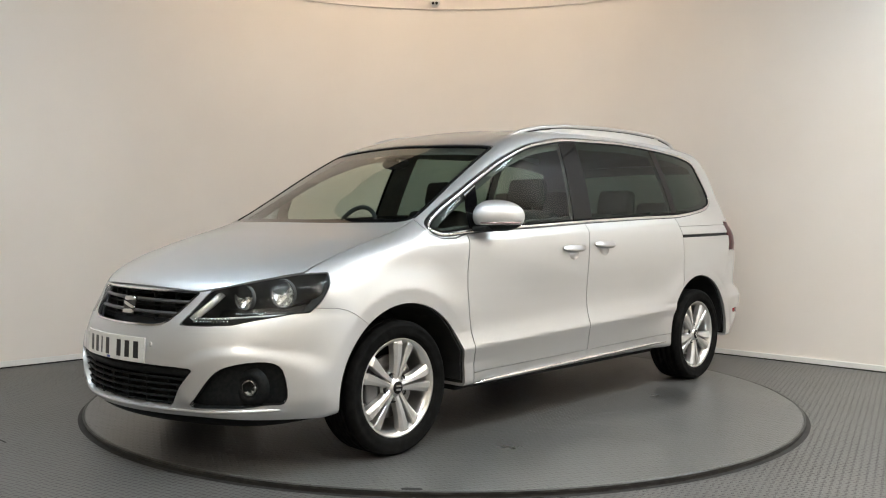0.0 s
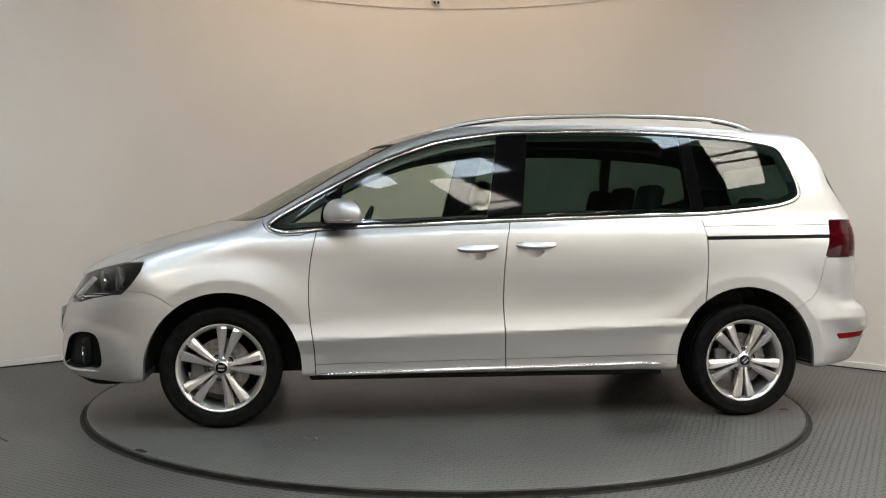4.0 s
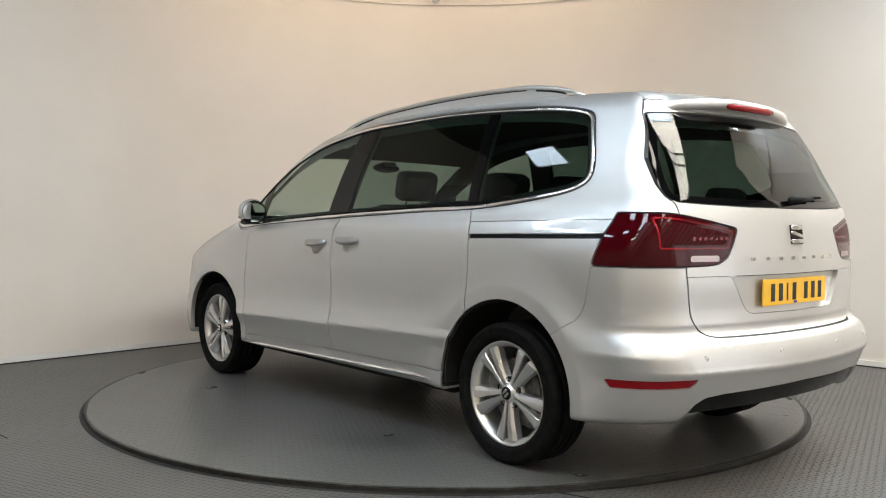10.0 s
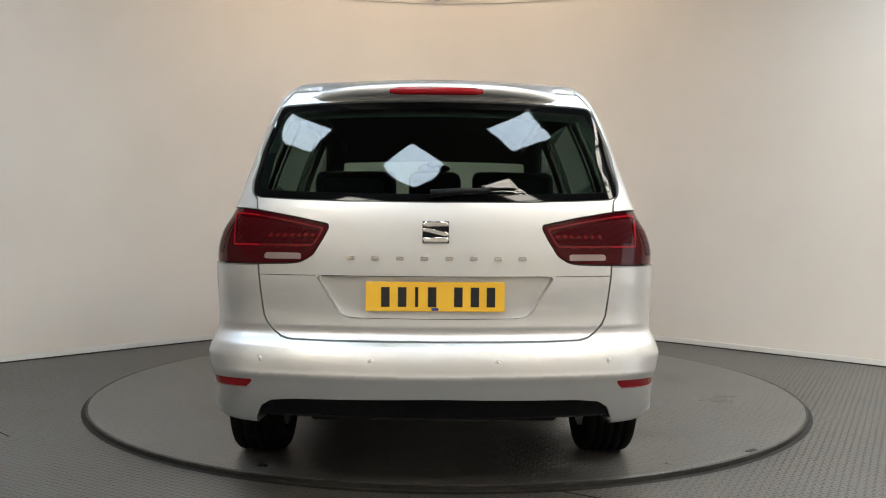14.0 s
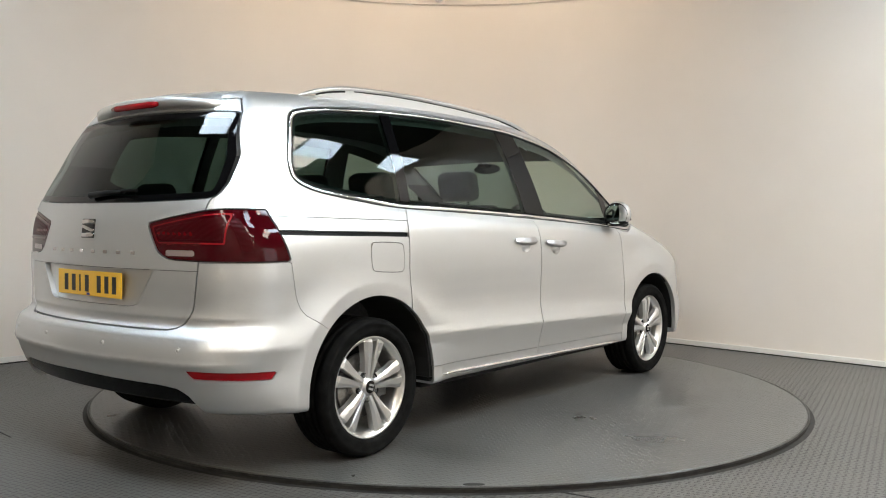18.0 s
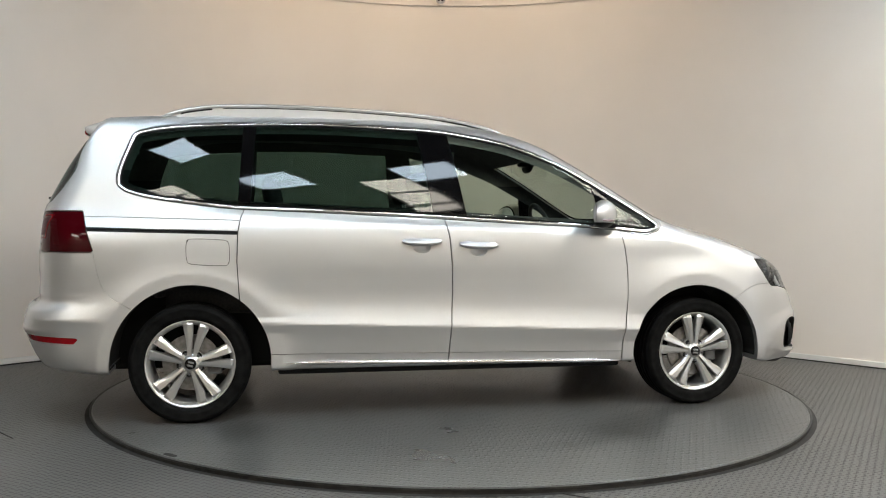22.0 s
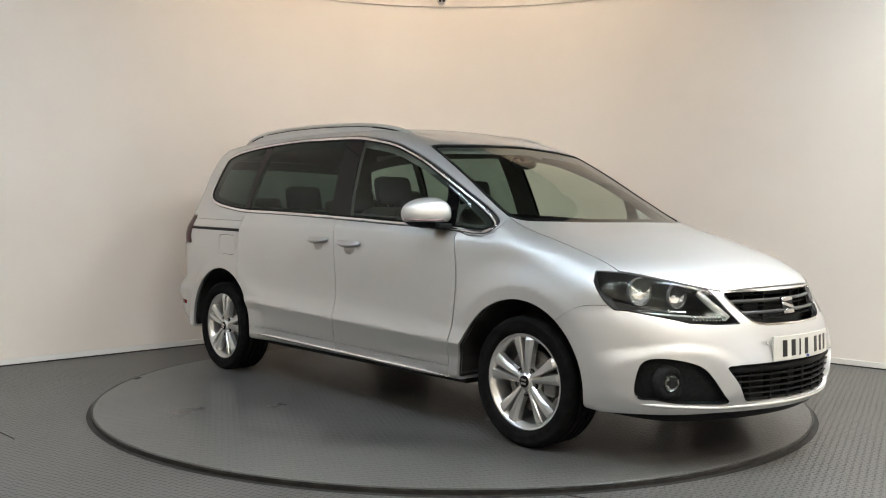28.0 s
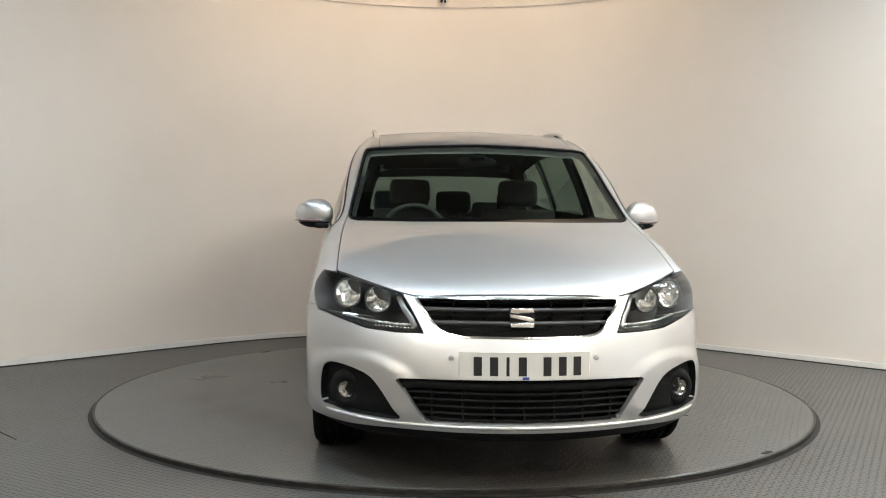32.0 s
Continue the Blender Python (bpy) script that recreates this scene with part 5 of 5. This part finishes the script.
for x, y, turn in ((1.460, 0.850, -12), (-1.459, 0.877, 36)):
    build_wheel(1, turn, car).matrix_basis = pose(x, y, 0.330)
for x, y, turn in ((1.460, 0.850, -3), (-1.459, 0.877, 8)):
    build_wheel(-1, turn, car).matrix_basis = pose(x, -y, 0.330)

# ---- wheel housings and underside ----
for cx, cz, r in ARCHES:
    for sgn in (1, -1):
        bm = bmesh.new()
        rr = r + 0.008
        ring = [(cx + rr * math.cos(a), cz + rr * math.sin(a)) for a in [math.radians(d) for d in [-7] + list(range(0, 181, 10)) + [187]]]
        o = [bm.verts.new((x, sgn * 0.885, z)) for x, z in ring]
        i_ = [bm.verts.new((x, sgn * 0.52, z)) for x, z in ring]
        for k in range(len(ring) - 1):
            bm.faces.new((o[k], o[k + 1], i_[k + 1], i_[k]))
        bm.faces.new(i_)
        part("wheel_housing", bm, DARK, car, "dark plastic wheel housing", smooth=False)
bm = bmesh.new()
box(bm, (-1.95, -0.52, 0.250), (2.05, 0.52, 0.30), 0.02)
box(bm, (-1.0, -0.80, 0.245), (1.0, 0.80, 0.31), 0.015)
part("underside", bm, DARK, car, "dark underbody")
for sgn in (1, -1):
    bm = bmesh.new()
    sweep(bm, [(x, sgn * (side_y(np.array([x]), np.array([0.31]))[0] + 0.005), 0.310 - (x + 0.06) * 0.0165) for x in np.linspace(-0.97, 0.97, 21)], 0.007, 0.0105, 8,
          taper=[0.15, 0.7] + [1] * 17 + [0.7, 0.15])
    part("sill_strip", bm, CHROME, car, "bright sill strip", smooth=True)
    # door handles
    for nm, x0, x1, z0, z1 in (("front_door", -0.007, 0.215, 0.966, 0.959), ("sliding_door", -0.330, -0.108, 0.980, 0.981)):
        bm = bmesh.new()
        pts = []
        for k in range(13):
            u = k / 12
            x = x0 + (x1 - x0) * u
            z = z0 + (z1 - z0) * u
            out = 0.032 * math.sin(math.pi * (0.06 + 0.88 * u)) ** 0.5 - 0.004
            pts.append((x, sgn * (side_y(np.array([x]), np.array([z]))[0] + out), z))
        rings = []
        for k, p in enumerate(pts):
            u = abs(k / 6 - 1)
            size = (1 - 0.55 * u**4)
            lift = 0.006 * u * u
            rings.append([bm.verts.new((p[0], p[1] + sgn * o * size, p[2] + lift + z * size)) for o, z in
                          ((-0.014, 0.020), (-0.005, 0.021), (0.008, 0.001), (0.011, -0.006), (0.009, -0.014), (-0.002, -0.021), (-0.014, -0.019))])
        for r0, r1 in zip(rings, rings[1:]):
            for j in range(7):
                bm.faces.new((r0[j], r1[j], r1[(j + 1) % 7], r0[(j + 1) % 7]))
        bm.faces.new(rings[0][::-1])
        bm.faces.new(rings[-1])
        bmesh.ops.bevel(bm, geom=[e for e in bm.edges], offset=0.0012, segments=1, affect="EDGES")
        part("door_handle", bm, HANDLE, doors[nm, sgn], "satin chrome pull handle").data.set_sharp_from_angle(angle=radians(30))
    # mirrors
    mir = new("door_mirror")
    mir.parent = car
    tagged(mir, "silver-capped door mirror")
    M = Matrix.Diagonal((1, sgn, 1, 1))
    bm = bmesh.new()
    ellipsoid(bm, (0, 0, 0), (1, 1, 1), 32, 20)
    for v in bm.verts:
        x, y, z = v.co
        x = math.copysign(abs(x) ** 0.92, x)
        y = math.copysign(abs(y) ** 0.88, y)
        z = math.copysign(abs(z) ** 0.9, z)
        x = x * 0.085 if x > 0 else max(x * 0.060, -0.042)
        v.co = M @ Vector((0.825 + x - 0.02 * y, 0.938 + y * 0.100 + 0.0, 1.140 + z * (0.086 - 0.010 * y) if z > 0 else 1.140 + z * 0.075))
    geom = bm.verts[:] + bm.edges[:] + bm.faces[:]
    lower = bm.copy()
    bmesh.ops.bisect_plane(bm, geom=geom, plane_co=(0, 0, 1.098), plane_no=(0, 0, 1), clear_inner=True)
    part("cap", bm, SILVER, mir, smooth=True)
    bmesh.ops.bisect_plane(lower, geom=lower.verts[:] + lower.edges[:] + lower.faces[:], plane_co=(0, 0, 1.0945), plane_no=(0, 0, 1), clear_outer=True)
    part("base", lower, BLACK_PLASTIC, mir, "black mirror base", smooth=True)
    bm = bmesh.new()
    box(bm, (0.84, 0.86, 1.062), (0.915, 0.93, 1.092), 0.010, M)
    part("arm", bm, BLACK_PLASTIC, mir)
    bm = bmesh.new()
    sweep(bm, [tuple(M @ Vector(p)) for p in ((0.907, 0.90, 1.108), (0.900, 0.955, 1.107), (0.870, 1.010, 1.108), (0.825, 1.038, 1.110))], 0.006, 0.008, 8, taper=[0.6, 1, 1, 0.6])
    part("indicator", bm, CLEAR_LENS, mir, "clear indicator strip", smooth=True)
    bm = bmesh.new()
    ellipsoid(bm, (0.783, 0.940, 1.142), (0.005, 0.096, 0.074), 24, 10, M)
    part("glass_bezel", bm, BLACK_PLASTIC, mir, smooth=True)
    bm = bmesh.new()
    ellipsoid(bm, (0.780, 0.940, 1.142), (0.005, 0.086, 0.065), 24, 10, M)
    part("mirror_glass", bm, MIRROR, mir, smooth=True)
    for piece in mir.children:
        for v in piece.data.vertices:
            v.co.x -= 0.40 * (abs(v.co.y) - 0.938)
            v.co.y += sgn * 0.10 * (abs(v.co.y) - 0.90)
    # roof rails
    rail_z = spline([-1.64, -1.543, -1.376, -1.143, -0.676, -0.376, -0.042, 0.125, 0.275, 0.375], [1.662, 1.694, 1.724, 1.736, 1.735, 1.723, 1.697, 1.671, 1.631, 1.590])
    rail_y = 0.612
    bm = bmesh.new()
    xs = np.linspace(-1.64, 0.375, 41)
    sweep(bm, [(x, sgn * (rail_y - 0.02 * (abs(x + 0.68) / 0.96) ** 4), rail_z(np.array([x]))[0]) for x in xs], 0.016, 0.0115, 10, taper=[0.4, 0.8] + [1] * 37 + [0.8, 0.4])
    rail = part("roof_rail", bm, ALLOY, car, "satin silver roof rail", smooth=True)
    for nm, xa, xb, mt_, d0, d1 in (("rail_web", -1.36, -0.06, SILVER, 0.004, 0.10), ("rail_gap_cover", -1.53, -1.36, DARK, 0.004, 0.019),
                                    ("rail_foot", -1.55, -1.36, SILVER, 0.019, 0.10), ("rail_gap_cover", -0.06, 0.25, DARK, 0.004, 0.019),
                                    ("rail_foot", -0.06, 0.28, SILVER, 0.019, 0.10)):
        bm = bmesh.new()
        va, vb = [], []
        for x in np.linspace(xa, xb, 15):
            yy = rail_y - 0.02 * (abs(x + 0.68) / 0.96) ** 4
            zr = rail_z(np.array([x]))[0]
            va.append([bm.verts.new((x, sgn * (yy + 0.008), zr - d)) for d in (d0, d1)])
            vb.append([bm.verts.new((x, sgn * (yy - 0.010), zr - d)) for d in (d0, d1)])
        for k in range(14):
            bm.faces.new((va[k][0], va[k + 1][0], va[k + 1][1], va[k][1]))
            bm.faces.new((vb[k][0], vb[k][1], vb[k + 1][1], vb[k + 1][0]))
            bm.faces.new((va[k][0], vb[k][0], vb[k + 1][0], va[k + 1][0]))
        part(nm, bm, mt_, rail)
    bm = bmesh.new()
    sweep(bm, [(x, sgn * (rail_y + 0.0085 - 0.02 * (abs(x + 0.68) / 0.96) ** 4), rail_z(np.array([x]))[0] - 0.0135) for x in np.linspace(-1.30, -0.06, 25)], 0.0016, 0.0028, 6)
    part("rail_joint", bm, BLACK_PLASTIC, rail, "dark joint under the rail")
    # parking sensors
    for yy, zz in ((0.290, 0.569), (0.622, 0.548)):
        bm = bmesh.new()
        xx = nose_x(yy, zz) - (0.006 if yy > 0.5 else -0.0005)
        revolve(bm, [(0.011, -0.003), (0.011, 0.001), (0.009, 0.0015), (0.0, 0.0015)], 16, "x", Matrix.Translation((xx, sgn * yy, zz)))
        part("parking_sensor", bm, SILVER, bumper_f, smooth=True)

for yy in (-0.66, -0.235, 0.235, 0.66):
    lo, hi = -2.6, -2.0
    for _ in range(30):
        mid = (lo + hi) / 2
        if body(np.array([[mid, yy, 0.572]]))[0] < 0:
            hi = mid
        else:
            lo = mid
    bm = bmesh.new()
    revolve(bm, [(0.0125, 0.003), (0.0125, -0.0006), (0.0108, -0.0008), (0.0106, 0.0016), (0.0095, 0.0016), (0.0092, -0.0003), (0.0, -0.0004)], 18, "x",
            Matrix.Translation((lo, yy, 0.572)) @ pose(0, 0, 0, 0, 0, -math.degrees(math.atan(0.42 * yy)) if abs(yy) < 0.5 else -math.copysign(33, yy)))
    part("parking_sensor", bm, SILVER, bumper_r, smooth=True)

# ---- cabin ----


def seat(x, y, w_, z0, z1, head=True, lean=14):
    st = new("seat")
    st.parent = car
    tagged(st, "dark cloth seat with headrest")
    m = Matrix.Translation((x, y, z0)) @ pose(0, 0, 0, 0, -lean, 0)
    bm = bmesh.new()
    box(bm, (-0.07, -w_ / 2, 0), (0.06, w_ / 2, z1 - z0), 0.035, m)
    part("backrest", bm, SEAT_CLOTH, st, smooth=True)
    bm = bmesh.new()
    box(bm, (0.0, -w_ / 2, -0.10), (0.50, w_ / 2, 0.06), 0.04, Matrix.Translation((x, y, z0)))
    part("cushion", bm, SEAT_CLOTH, st, smooth=True)
    if head:
        bm = bmesh.new()
        box(bm, (-0.05, -0.135, z1 - z0 + 0.03), (0.05, 0.135, z1 - z0 + 0.21), 0.04, m)
        part("headrest", bm, SEAT_CLOTH, st, smooth=True)
        for k in (-0.06, 0.06):
            bm = bmesh.new()
            sweep(bm, [tuple(m @ Vector((0, k, z1 - z0 - 0.02))), tuple(m @ Vector((0, k, z1 - z0 + 0.05)))], 0.007, 0.007, 8, up=(1, 0, 0))
            part("headrest_post", bm, CHROME, st)


for y in (0.37, -0.37):
    seat(0.02, y, 0.50, 0.62, 1.20)
for y in (0.48, 0.0, -0.48):
    seat(-0.88, y, 0.42, 0.65, 1.15)
for y in (0.36, -0.36):
    seat(-1.62, y, 0.42, 0.66, 1.08)
bm = bmesh.new()
rows_ = []
for y in np.linspace(-0.80, 0.80, 17):
    hump = 0.03 * math.exp(-((y + 0.37) / 0.2) ** 2)
    rows_.append([bm.verts.new((x, y * min(1.0, 1.35 - 0.42 * max(x - 0.6, 0)), z)) for x, z in ((1.44 - 0.25 * y * y, 1.080), (1.2, 1.085), (0.95, 1.075 + hump), (0.80, 1.055 + hump), (0.74, 1.00 + hump), (0.78, 0.6))])
for a, b in zip(rows_, rows_[1:]):
    for k in range(5):
        bm.faces.new((a[k], a[k + 1], b[k + 1], b[k]))
part("dashboard", bm, TRIM_DARK, car, "dark soft-touch dashboard", smooth=True)
bm = bmesh.new()
q = Matrix.Translation((0.66, -0.37, 1.03)) @ pose(0, 0, 0, 0, 68, 0)
revolve(bm, [(0.185 + 0.014 * math.cos(t), 0.014 * math.sin(t)) for t in [2 * math.pi * i / 8 for i in range(9)]], 36, "z", q)
steer = part("steering_wheel", bm, TRIM_DARK, car, "black steering wheel", smooth=True)
bm = bmesh.new()
box(bm, (-0.06, -0.07, -0.03), (0.05, 0.07, 0.01), 0.015, q)
box(bm, (-0.012, -0.18, -0.012), (0.012, 0.18, 0.004), 0.0, q)
part("boss", bm, TRIM_DARK, steer)
bm = bmesh.new()
ellipsoid(bm, (0.66, 0.0, 1.455), (0.018, 0.115, 0.034), 20, 12)
im = part("interior_mirror", bm, BLACK_PLASTIC, car, "black interior mirror", smooth=True)
bm = bmesh.new()
box(bm, (0.60, -0.045, 1.465), (0.70, 0.045, 1.495), 0.012)
part("sensor_pod", bm, BLACK_PLASTIC, im)


def motions():
    rows, disc_rows = [], []
    for t, a in TURN:
        disc_rows.append((t, pose(0, 0, 0, 0, 0, a)))
        rows.append((t, pose(0, 0, 0, 0, 0, a) @ pose(*CAR_OFFSET)))
    walk(turntable, disc_rows)
    walk(car, rows)


motions()
